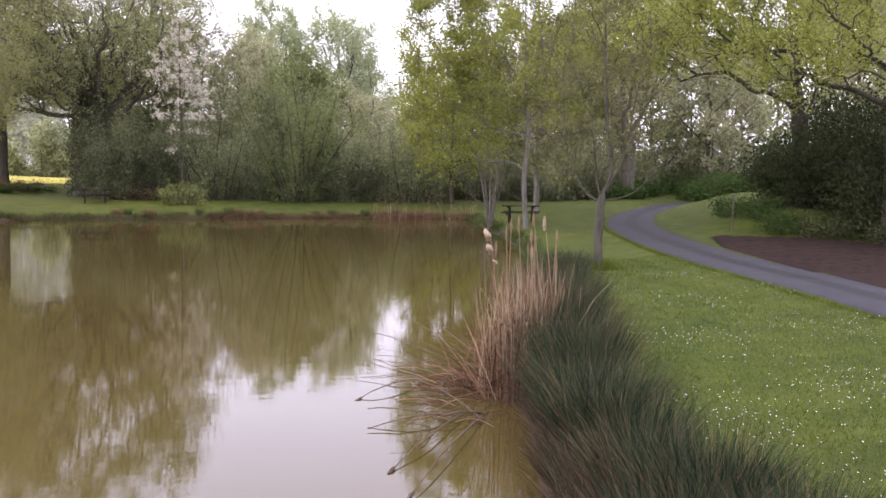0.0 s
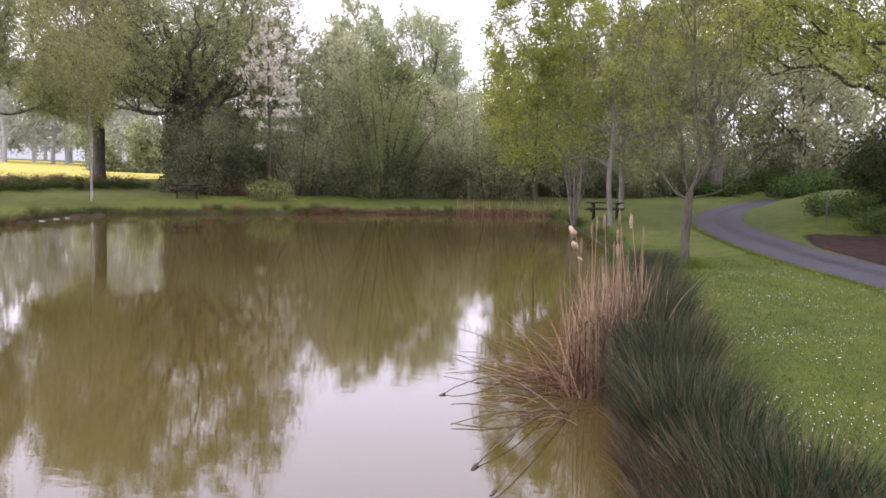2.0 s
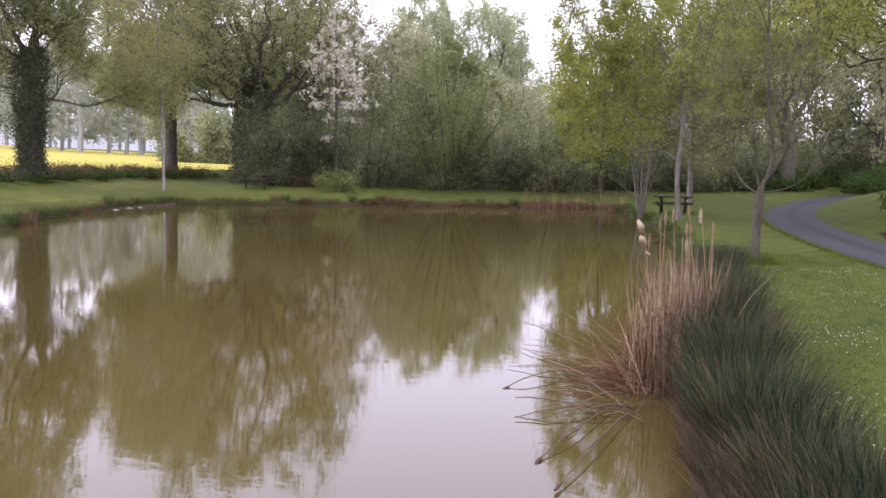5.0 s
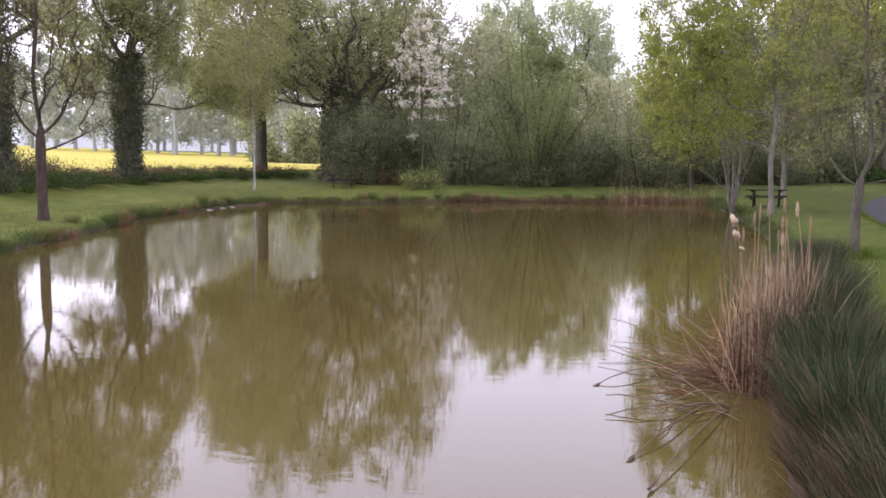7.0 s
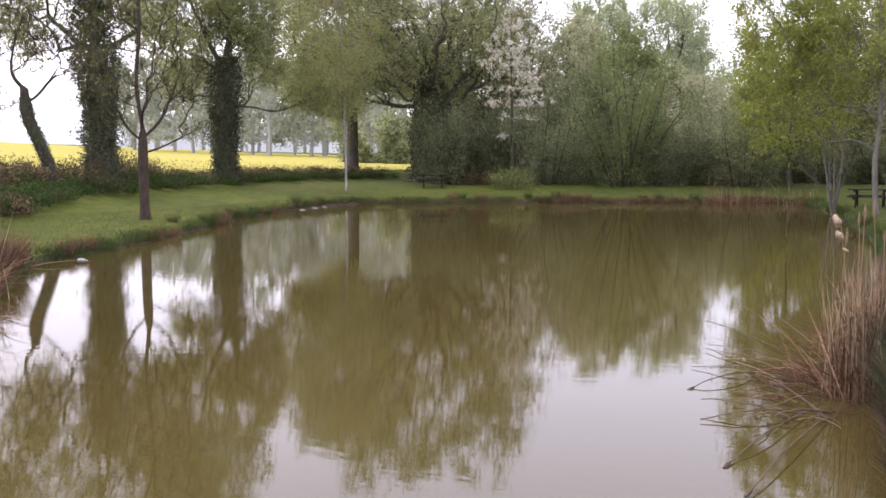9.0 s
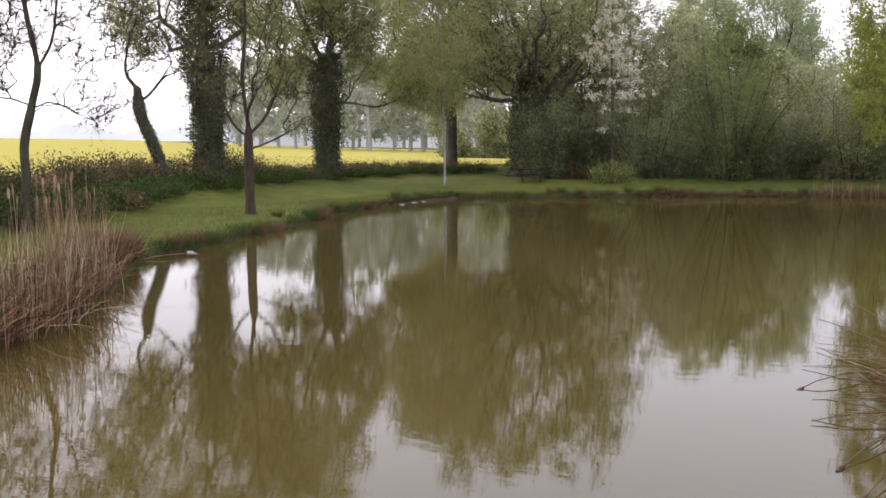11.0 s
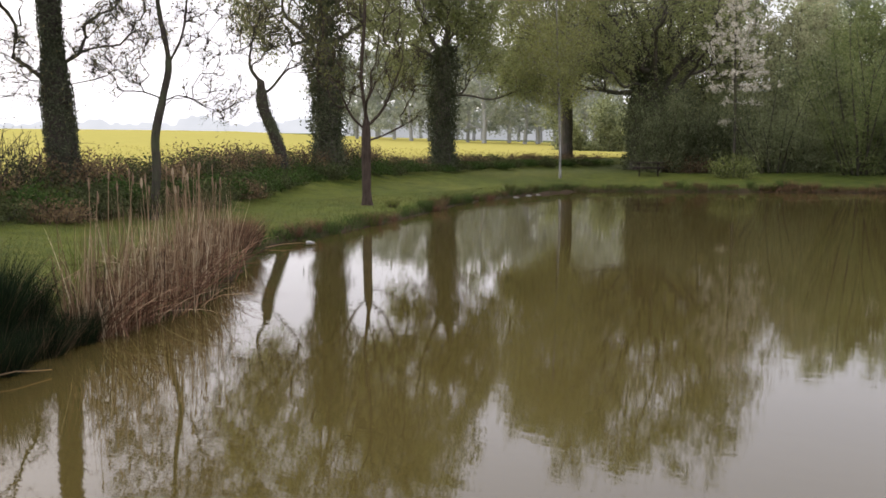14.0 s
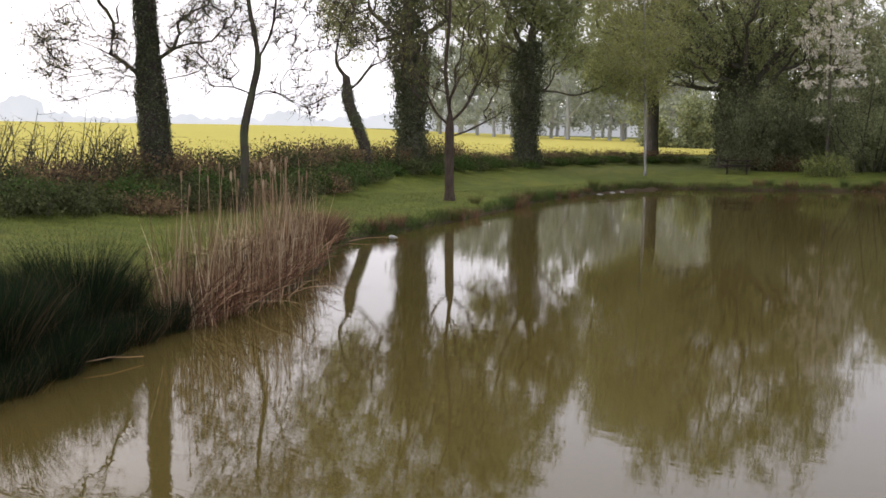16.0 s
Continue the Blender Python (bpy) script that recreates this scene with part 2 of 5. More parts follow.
def water_mat():
    m, n, l, p = mat_base("muddy_water")
    pos = world_pos(n)
    big = noise_node(n, l, 0.12, 3, pos)
    c = ramp(n, l, big, [(0.3, (0.046, 0.035, 0.0095)), (0.7, (0.058, 0.044, 0.0135))])
    l.new(c, p.inputs["Base Color"])
    p.inputs["Roughness"].default_value = 0.012
    p.inputs["IOR"].default_value = 1.333
    mp = n.new("ShaderNodeMapping")
    mp.inputs["Rotation"].default_value = (0, 0, radians(25))
    mp.inputs["Scale"].default_value = (0.9, 2.2, 1)
    l.new(pos, mp.inputs[0])
    f = noise_node(n, l, 2.4, 3, mp.outputs[0])
    f2 = noise_node(n, l, 9.0, 2, mp.outputs[0])
    ad = n.new("ShaderNodeMath")
    ad.operation = 'MULTIPLY_ADD'
    l.new(f2, ad.inputs[0])
    ad.inputs[1].default_value = 0.28
    l.new(f, ad.inputs[2])
    bump(n, l, ad.outputs[0], 0.04, 0.02, p)
    return m


def tarmac_mat(name, gain):
    m, n, l, p = mat_base(name)
    pos = world_pos(n)
    f = noise_node(n, l, 60, 6, pos, 0.7)
    f2 = noise_node(n, l, 1.2, 5, pos)
    c = ramp(n, l, f, [(0.3, (0.026, 0.025, 0.029)), (0.7, (0.056, 0.054, 0.061))])
    c = mixc(n, l, 0.8, c, ramp(n, l, f2, [(0.3, (0.75, 0.74, 0.76)), (0.7, (1.2, 1.2, 1.22))]), 'MULTIPLY')
    c = mixc(n, l, 1.0, c, gain, 'MULTIPLY')
    l.new(c, p.inputs["Base Color"])
    p.inputs["Roughness"].default_value = 0.8
    p.inputs["Specular IOR Level"].default_value = 0.2
    bump(n, l, f, 0.5, 0.01, p)
    return m


GROUND = ground_mat()
WATER = water_mat()
TARMAC = tarmac_mat("worn_tarmac", (0.62, 0.62, 0.61))
TARMAC_DARK = tarmac_mat("mossy_tarmac", (0.38, 0.40, 0.35))
LITTER = plain_mat("leaf_litter", (0.005, 0.0035, 0.003), (0.034, 0.019, 0.014), 4, 0.95, 0.8, 0.03)
# flower yellow is paled to imitate haze over the field
RAPE = leaf_mat("rape_flower", [(0, (0.22, 0.25, 0.06)), (0.3, (0.63, 0.56, 0.13)), (1, (0.80, 0.72, 0.22))], 0.3, 0.1, 0.62)


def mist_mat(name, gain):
    """Far trees as a glow that imitates bright mist."""
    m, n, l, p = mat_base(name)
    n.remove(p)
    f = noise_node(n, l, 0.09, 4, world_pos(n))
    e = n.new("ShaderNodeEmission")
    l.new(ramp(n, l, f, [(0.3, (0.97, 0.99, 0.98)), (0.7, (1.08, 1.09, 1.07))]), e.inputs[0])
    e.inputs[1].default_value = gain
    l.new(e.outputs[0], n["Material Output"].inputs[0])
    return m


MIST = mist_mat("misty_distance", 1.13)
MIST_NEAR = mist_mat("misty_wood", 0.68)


# ---------------- mesh helpers ----------------
def mesh_from(name, verts, faces, mat, smooth=False):
    """verts (n, 3); faces: list of integer arrays, each (m, 3) or (m, 4)."""
    me = bpy.data.meshes.new(name)
    verts = np.ascontiguousarray(verts, dtype=np.float32)
    faces = [np.asarray(f, dtype=np.int32) for f in faces if len(f)]
    me.vertices.add(len(verts))
    me.vertices.foreach_set("co", verts.ravel())
    loops = np.concatenate([f.ravel() for f in faces])
    sizes = np.concatenate([np.full(len(f), f.shape[1], np.int32) for f in faces])
    starts = np.concatenate([[0], np.cumsum(sizes)[:-1]]).astype(np.int32)
    me.loops.add(len(loops))
    me.loops.foreach_set("vertex_index", loops)
    me.polygons.add(len(sizes))
    me.polygons.foreach_set("loop_start", starts)
    me.polygons.foreach_set("loop_total", sizes)
    if smooth:
        me.polygons.foreach_set("use_smooth", np.ones(len(sizes), dtype=bool))
    me.materials.append(mat)
    me.update(calc_edges=True)
    return me


def thing(name, at, label, category, group="", kind=""):
    ob = new(name)
    ob.location = at
    return tagged(ob, label, category, group, kind)


def part(name, me, parent, label=""):
    """One mesh object under a thing; its vertices are given relative to the thing."""
    ob = new(name, me)
    ob.parent = parent
    return tagged(ob, label) if label else ob


class Geo:
    """Gathers tubes and blades into one mesh."""

    def __init__(self):
        self.v, self.q, self.t, self.n = [], [], [], 0

    def add(self, v, q=None, t=None):
        self.v.append(v)
        if q is not None and len(q):
            self.q.append(np.asarray(q) + self.n)
        if t is not None and len(t):
            self.t.append(np.asarray(t) + self.n)
        self.n += len(v)

    def tube(self, pts, rad, sides=6):
        pts = np.asarray(pts, float)
        rad = np.asarray(rad, float)
        n = len(pts)
        tang = np.gradient(pts, axis=0)
        tang /= np.linalg.norm(tang, axis=1)[:, None] + 1e-9
        ref = np.array([0.0, 0, 1]) if abs(tang[0, 2]) < 0.85 else np.array([1.0, 0, 0])
        a = np.cross(tang, ref)
        a /= np.linalg.norm(a, axis=1)[:, None] + 1e-9
        b = np.cross(tang, a)
        th = np.arange(sides) * 2 * math.pi / sides
        ring = pts[:, None] + rad[:, None, None] * (a[:, None] * np.cos(th)[None, :, None] + b[:, None] * np.sin(th)[None, :, None])
        i = np.arange(n - 1)[:, None] * sides
        j = np.arange(sides)[None]
        k = (j + 1) % sides
        q = np.stack([i + j, i + k, i + sides + k, i + sides + j], -1).reshape(-1, 4)
        self.add(ring.reshape(-1, 3), q)

    def mesh(self, name, mat, smooth=False):
        return mesh_from(name, np.concatenate(self.v), ([np.concatenate(self.q)] if self.q else []) + ([np.concatenate(self.t)] if self.t else []), mat, smooth)


def unit(v):
    return v / (np.linalg.norm(v, axis=-1, keepdims=True) + 1e-9)


def leaves_mesh(name, centres, size, mat, r, flat=0.0):
    """One small pointed leaf at each centre, turned at random."""
    n = len(centres)
    a = unit(r.normal(size=(n, 3)))
    b = r.normal(size=(n, 3))
    if flat:
        a[:, 2] *= 1 - flat
        b[:, 2] *= 1 - flat
        a = unit(a)
    b = unit(np.cross(np.cross(a, b), a))
    s = size * r.uniform(0.6, 1.3, size=(n, 1))
    v = np.stack([centres - a * s * 0.5 + b * s * 0.3, centres - a * s * 0.4 - b * s * 0.34, centres + a * s * 0.58], 1).reshape(-1, 3)
    return mesh_from(name, v, [np.arange(n * 3).reshape(n, 3)], mat)


def blades(geo, base, direction, length, width, bend, r, segs=3):
    """Thin tapered blades that rise from base along direction and bow over."""
    n = len(base)
    side = unit(np.cross(direction, r.normal(size=(n, 3))))
    out = unit(np.stack([direction[:, 0], direction[:, 1], np.zeros(n)], -1) + 0.3 * r.normal(size=(n, 3)) * [1, 1, 0])
    rows = []
    for k in range(segs + 1):
        s = k / segs
        p = base + direction * (length * s)[:, None] + out * (bend * s * s)[:, None] - np.array([0, 0, 1]) * (bend * 0.45 * s ** 3)[:, None]
        w = (width * (1 - s) ** 0.6 * 0.5)[:, None]
        if k < segs:
            rows += [p - side * w, p + side * w]
        else:
            rows += [p]
    m = len(rows)
    v = np.stack(rows, 1).reshape(-1, 3)
    o = (np.arange(n) * m)[:, None]
    q = np.concatenate([o + np.array([[2 * k, 2 * k + 1, 2 * k + 3, 2 * k + 2]]) for k in range(segs - 1)]) if segs > 1 else None
    t = o + np.array([[m - 3, m - 2, m - 1]])
    geo.add(v, q, t)


# ---------------- plan ----------------
SHORE = np.array([(-21.9, 45.0), (-20.6, 47.6), (-17.3, 48.3), (-14.1, 50.0), (-10.1, 51.2), (-5.8, 52.3), (-1.1, 53.8), (1.2, 53.2),
                  (1.9, 47.3), (2.4, 40), (2.7, 33), (2.4, 27), (1.9, 20), (1.3, 14.5), (1.0, 11.6), (0.95, 9.6), (0.85, 7.5), (0.8, 5), (0.6, 2.8),
                  (-0.5, 1.3), (-3, 0.9), (-7, 1.6), (-9.4, 3.4), (-10.2, 5.6), (-11.4, 8.0), (-11.7, 10.2), (-13.8, 13.7), (-16.9, 17.9),
                  (-17.6, 20.7), (-18.4, 24.5), (-19.9, 30.0), (-21.4, 35.0), (-22.1, 41.0)])
HEDGE = np.array([(-29, -14), (-26.5, 0), (-25, 9), (-24.6, 15), (-25.6, 20.5), (-27.6, 26), (-29.6, 32), (-31.2, 39), (-32.2, 47), (-32.6, 55), (-31, 62), (-26, 68)])
LANE = np.array([(10.5, -30), (9.3, -8), (8.6, 5), (8.15, 14), (7.85, 19), (7.4, 24), (7.35, 30), (7.9, 38.5), (9.7, 48), (13.2, 59.5), (17.6, 70.5), (26, 84), (40, 97)])
LANE_HALF = 1.15


def smooth_line(p, n, closed=False):
    p = np.asarray(p, float)
    if closed:
        p = np.vstack([p[-2:], p, p[:3]])
    else:
        p = np.vstack([2 * p[0] - p[1], p, 2 * p[-1] - p[-2]])
    out = []
    for i in range(1, len(p) - 2):
        for s in np.arange(n) / n:
            a, b, c, d = p[i - 1], p[i], p[i + 1], p[i + 2]
            out.append(0.5 * (2 * b + (c - a) * s + (2 * a - 5 * b + 4 * c - d) * s * s + (3 * b - a - 3 * c + d) * s ** 3))
    if not closed:
        out.append(p[-2])
    return np.array(out)


SHORE_L = smooth_line(SHORE, 5, True)
HEDGE_L = smooth_line(HEDGE, 6)
LANE_L = smooth_line(LANE, 14)


def dist_line(x, y, line):
    best = np.full(x.shape, 1e9)
    for (ax, ay), (bx, by) in zip(line[:-1], line[1:]):
        dx, dy = bx - ax, by - ay
        s = np.clip(((x - ax) * dx + (y - ay) * dy) / (dx * dx + dy * dy + 1e-9), 0, 1)
        best = np.minimum(best, np.hypot(x - ax - s * dx, y - ay - s * dy))
    return best


def inside(x, y, poly):
    c = np.zeros(x.shape, bool)
    for (ax, ay), (bx, by) in zip(poly, np.roll(poly, -1, 0)):
        hit = ((ay > y) != (by > y)) & (x < (bx - ax) * (y - ay) / (by - ay + 1e-12) + ax)
        c ^= hit
    return c


def sstep(a, b, v):
    t = np.clip((v - a) / (b - a), 0, 1)
    return t * t * (3 - 2 * t)


def bumpy(x, y):
    return (np.sin(x * 1.7 + 1.3 * np.sin(y * 0.9)) * np.sin(y * 1.9 + np.sin(x * 1.1)) * 0.5
            + np.sin(x * 4.1 + y * 2.3) * np.sin(y * 3.7 - x * 1.2) * 0.3)


def ground_z(x, y):
    x, y = np.asarray(x, float), np.asarray(y, float)
    d = dist_line(x, y, np.vstack([SHORE_L, SHORE_L[:1]]))
    d = d + 0.12 * bumpy(x * 1.3, y * 1.3) * np.clip(d * 3, 0, 1)
    ins = inside(x, y, SHORE_L)
    rise = 0.40 - 0.27 * sstep(0.5, 3.0, x) * (1 - sstep(44, 54, y))
    bank = 0.34 * (1 - np.exp(-d / 0.35)) + rise * sstep(0.5, 8.5, d) + 0.02 * bumpy(x, y)
    z = np.where(ins, -0.08 - np.minimum(0.9, d * 0.4), bank)
    out = ~ins
    # raised ground where the viewer stands
    z = z + out * 0.55 * np.exp(-((x - 0.6) ** 2 + (y + 1.5) ** 2) / 12.0)
    # hedge bank, then the field that climbs away behind it
    hd = dist_line(x, y, HEDGE_L)
    z = z + out * 0.65 * np.exp(-(hd / 2.2) ** 2) * (1 + 0.25 * bumpy(x, y))
    z = z + out * 0.024 * np.clip(-x - 34, 0, 296)
    # verge that rises to the hedge beyond the lane
    ld = dist_line(x, y, LANE_L)
    right = (x > np.interp(y, LANE_L[:, 1], LANE_L[:, 0]))
    z = z + right * sstep(34.3, 37.5, y) * 0.9 * sstep(1.3, 5.5, ld)
    z = z + right * sstep(9, 16, ld) * 0.6
    z = z + sstep(76, 115, y) * sstep(2, 12, x) * 0.9 + sstep(64, 90, y) * 0.2
    # the lane lies level
    k = 1 - sstep(LANE_HALF, LANE_HALF + 0.7, ld)
    lane_z = 0.50 + sstep(76, 115, y) * 0.9
    return z * (1 - k) + lane_z * k


def gz(x, y):
    return float(ground_z(np.array([x]), np.array([y]))[0])


# ---------------- the large structure ----------------
def axis_steps(lo, hi, fine, far):
    mid = list(np.arange(lo, hi + 1e-6, fine))
    s, up_ = fine, []
    v = hi
    while v < far:
        s *= 1.22
        v += s
        up_.append(v)
    s, dn = fine, []
    v = lo
    while v > -far:
        s *= 1.22
        v -= s
        dn.append(v)
    return np.array(dn[::-1] + mid + up_)


def sheet(name, xs, ys, zf, mat, keep=None):
    X, Y = np.meshgrid(xs, ys)
    Z = zf(X.ravel(), Y.ravel())
    v = np.stack([X.ravel(), Y.ravel(), Z], -1)
    ny, nx = X.shape
    i = np.arange(ny - 1)[:, None] * nx + np.arange(nx - 1)[None]
    q = np.stack([i, i + 1, i + nx + 1, i + nx], -1).reshape(-1, 4)
    if keep is not None:
        c = v[q].mean(1)
        q = q[keep(c[:, 0], c[:, 1])]
    return mesh_from(name, v, [q], mat, True)


def build_ground():
    me = sheet("ground", axis_steps(-34, 18, 0.34, 2600), axis_steps(-3, 64, 0.34, 2600), ground_z, GROUND)
    tagged(new("ground", me), "mown green lawn with grassy pond banks", "ground", kind="structure")


def build_water():
    me = sheet("water", np.linspace(-26, 5, 32), np.linspace(-1, 58, 60), lambda x, y: np.zeros(x.shape), WATER)
    tagged(new("water", me), "muddy brown still pond water reflecting trees", "water", kind="structure")


def ribbon(name, line, half, mats, label, category, lift):
    """The lane: two worn wheel tracks, a darker crown and ragged mossy edges."""
    d = np.gradient(line, axis=0)
    n = unit(np.stack([-d[:, 1], d[:, 0]], -1))
    cols = []
    offs = np.array([-1.0, -0.84, -0.62, -0.4, -0.22, 0.0, 0.22, 0.4, 0.62, 0.84, 1.0])
    k = np.arange(len(line))
    for o in offs:
        w = half * (1 + (0.035 * np.sin(k * 1.7 + o) + 0.03 * np.sin(k * 4.3)) * abs(o))
        p = line + n * (w * o)[:, None]
        camber = lift - 0.03 * o * o
        cols.append(np.stack([p[:, 0], p[:, 1], 0.50 + sstep(76, 115, p[:, 1]) * 0.9 + camber], -1))
    v = np.stack(cols, 1).reshape(-1, 3)
    m = len(offs)
    i = np.arange(len(line) - 1)[:, None] * m + np.arange(m - 1)[None]
    q = np.stack([i, i + 1, i + m + 1, i + m], -1).reshape(-1, 4)
    me = mesh_from(name, v, [q], mats[0], True)
    me.materials.append(mats[1])
    strip = np.array([1, 0, 0, 0, 1, 1, 0, 0, 0, 1], np.int32)
    me.polygons.foreach_set("material_index", np.tile(strip, len(line) - 1))
    return tagged(new(name, me), label, category, kind="structure")


def build_litter_patch():
    edge = np.array([(8.55, 34.6), (10.2, 34.2), (13.0, 33.2), (14.6, 30.4), (15.2, 26), (15, 20), (14, 14), (9.3, 13), (8.9, 17), (8.6, 22), (8.4, 28)])
    e = smooth_line(edge, 6, True)
    me = sheet("road_shoulder", np.arange(8, 16.5, 0.25), np.arange(12, 36, 0.25),
               lambda x, y: ground_z(x, y) + 0.012 + 0.03 * sstep(0.2, 0.9, dist_line(x, y, LANE_L) - LANE_HALF) * (1 + bumpy(x * 3, y * 3)), LITTER, lambda x, y: inside(x, y, e))
    tagged(new("road_shoulder", me), "bare brown gravel and leaf litter beside the lane", "ground", kind="structure")


build_ground()
build_water()
ribbon("road", LANE_L, LANE_HALF, (TARMAC, TARMAC_DARK), "narrow grey tarmac lane with worn wheel tracks", "road", 0.025)
build_litter_patch()


# ---------------- trees ----------------
def limb_path(start, direction, length, n, wig, lift, r):
    pts = [np.array(start, float)]
    d = unit(np.array(direction, float))
    step = length / (n - 1)
    for _ in range(n - 1):
        d = unit(d + wig * r.normal(size=3) + np.array([0, 0, lift]))
        pts.append(pts[-1] + d * step)
    return np.array(pts)


def tree(name, x, y, height, radius, label, bark, leaf, n_leaf, leaf_size=0.11, crown_base=0.25, crown_r=4.0, limbs=14, angle=40, subs=7, twigs=5,
         lift=0.06, wig=0.12, shape="round", seed=1, group="", spread=0.35, forks=1, twig_len=0.9, z=None, base_r=1.25, extra=()):
    """A tapered trunk with limbs, branches and twigs, and a crown of separate small leaves."""
    r = np.random.default_rng(seed)
    z0 = gz(x, y) - 0.12 if z is None else z
    ob = thing(name, (x, y, z0), label, "tree", group)
    wood = Geo()
    tips = []
    n = 14
    for f in range(forks):
        a = 2 * math.pi * f / forks + r.uniform(0, 1)
        off = np.array([math.cos(a), math.sin(a), 0]) * (0.16 if forks > 1 else 0)
        s = np.linspace(0, 1, n)
        trunk = np.zeros((n, 3))
        trunk[:, 2] = s * height * (1 if f == 0 else r.uniform(0.75, 1))
        trunk[:, 0] = off[0] * (0.35 + 4.5 * s) * (forks > 1) + np.cumsum(r.normal(size=n)) * 0.012 * height * s
        trunk[:, 1] = off[1] * (0.35 + 4.5 * s) * (forks > 1) + np.cumsum(r.normal(size=n)) * 0.012 * height * s
        rr = radius * (1 - s) ** 0.75 * 0.93 + radius * 0.05
        rr[0] *= base_r
        wood.tube(trunk, rr, 10)
        n_l = max(3, limbs // forks)
        specs = []
        for i in range(n_l):
            u = (i + r.uniform(0.1, 0.9)) / n_l
            hs = crown_base + (0.97 - crown_base) * u
            if shape == "round":
                ln = crown_r * (0.45 + 0.75 * math.sin(math.pi * min(1, 0.22 + 0.72 * u)))
            else:
                ln = crown_r * (0.75 + 0.35 * u) * (1 if u < 0.7 else 0.8)
            az = i * 2.399 + r.uniform(-0.5, 0.5)
            el = radians(angle * r.uniform(0.6, 1.3) + 25 * u)
            specs.append((hs, az, el, ln * r.uniform(0.8, 1.15), None))
        if f == 0:
            specs += list(extra)
        for hs, az, el, ln, rad in specs:
            p0 = np.array([np.interp(hs, s, trunk[:, k]) for k in range(3)])
            pr = float(np.interp(hs, s, rr))
            d = np.array([math.cos(az) * math.cos(el), math.sin(az) * math.cos(el), math.sin(el)])
            path = limb_path(p0, d, ln, 7, wig, lift, r)
            lr = min(pr * 0.62, 0.012 + ln * 0.016) if rad is None else rad
            wood.tube(path, lr * np.linspace(1, 0.22, 7), 6 if lr > 0.05 else 4)
            for j in range(subs):
                w = 0.25 + 0.75 * (j + r.uniform(0, 1)) / subs
                q0 = np.array([np.interp(w * 6, np.arange(7), path[:, k]) for k in range(3)])
                dd = unit(unit(path[min(6, int(w * 6) + 1)] - path[int(w * 6) if w < 1 else 5]) * 0.8 + r.normal(size=3) * 0.75 + np.array([0, 0, lift * 3]))
                sl = ln * r.uniform(0.28, 0.5) * (1.15 - 0.5 * w)
                sp = limb_path(q0, dd, sl, 5, wig * 1.3, lift, r)
                sr = max(0.006, lr * 0.38 * (1.1 - 0.6 * w))
                wood.tube(sp, sr * np.linspace(1, 0.3, 5), 4)
                for _ in range(twigs):
                    w2 = r.uniform(0.2, 1.0)
                    t0 = np.array([np.interp(w2 * 4, np.arange(5), sp[:, k]) for k in range(3)])
                    td = unit(dd * 0.5 + r.normal(size=3) * 0.8 + np.array([0, 0, lift * 4]))
                    tp = limb_path(t0, td, twig_len * r.uniform(0.5, 1.2), 3, wig * 1.5, lift, r)
                    wood.tube(tp, max(0.004, sr * 0.45) * np.linspace(1, 0.4, 3), 3)
                    tips.append(tp)
    part("trunk", wood.mesh("trunk", bark, True), ob)
    if n_leaf:
        tips_a = np.array(tips)
        pick = r.integers(0, len(tips_a), n_leaf)
        w = r.uniform(0.1, 1.05, n_leaf) * 2
        i0 = np.clip(w.astype(int), 0, 1)
        fr = (w - i0)[:, None]
        c = tips_a[pick, i0] * (1 - fr) + tips_a[pick, i0 + 1] * fr + r.normal(size=(n_leaf, 3)) * spread * r.uniform(0.1, 1, size=(n_leaf, 1))
        part("crown", leaves_mesh("crown", c, leaf_size, leaf, r), ob)
    return ob


def spikes(base, direction, length, width, r):
    """Thin tapered three-sided twigs, all in one batch: vertices and triangles."""
    n = len(base)
    a = unit(np.cross(direction, r.normal(size=(n, 3))))
    b = np.cross(direction, a)
    w = width[:, None]
    mid = base + direction * (length * 0.5)[:, None] + r.normal(size=(n, 3)) * (length * 0.07)[:, None]
    tip = base + direction * length[:, None] + np.array([0, 0, 1.0]) * (length * 0.06)[:, None]
    rows = []
    for c, k in ((base, 1.0), (mid, 0.7)):
        rows += [c + a * w * k, c + (-0.5 * a + 0.87 * b) * w * k, c + (-0.5 * a - 0.87 * b) * w * k]
    v = np.stack(rows + [tip], 1).reshape(-1, 3)
    o = (np.arange(n) * 7)[:, None]
    q = np.concatenate([o + np.array([[0, 1, 4, 3]]), o + np.array([[1, 2, 5, 4]]), o + np.array([[2, 0, 3, 5]])])
    t = np.concatenate([o + np.array([[3, 4, 6]]), o + np.array([[4, 5, 6]]), o + np.array([[5, 3, 6]])])
    return v, q, t


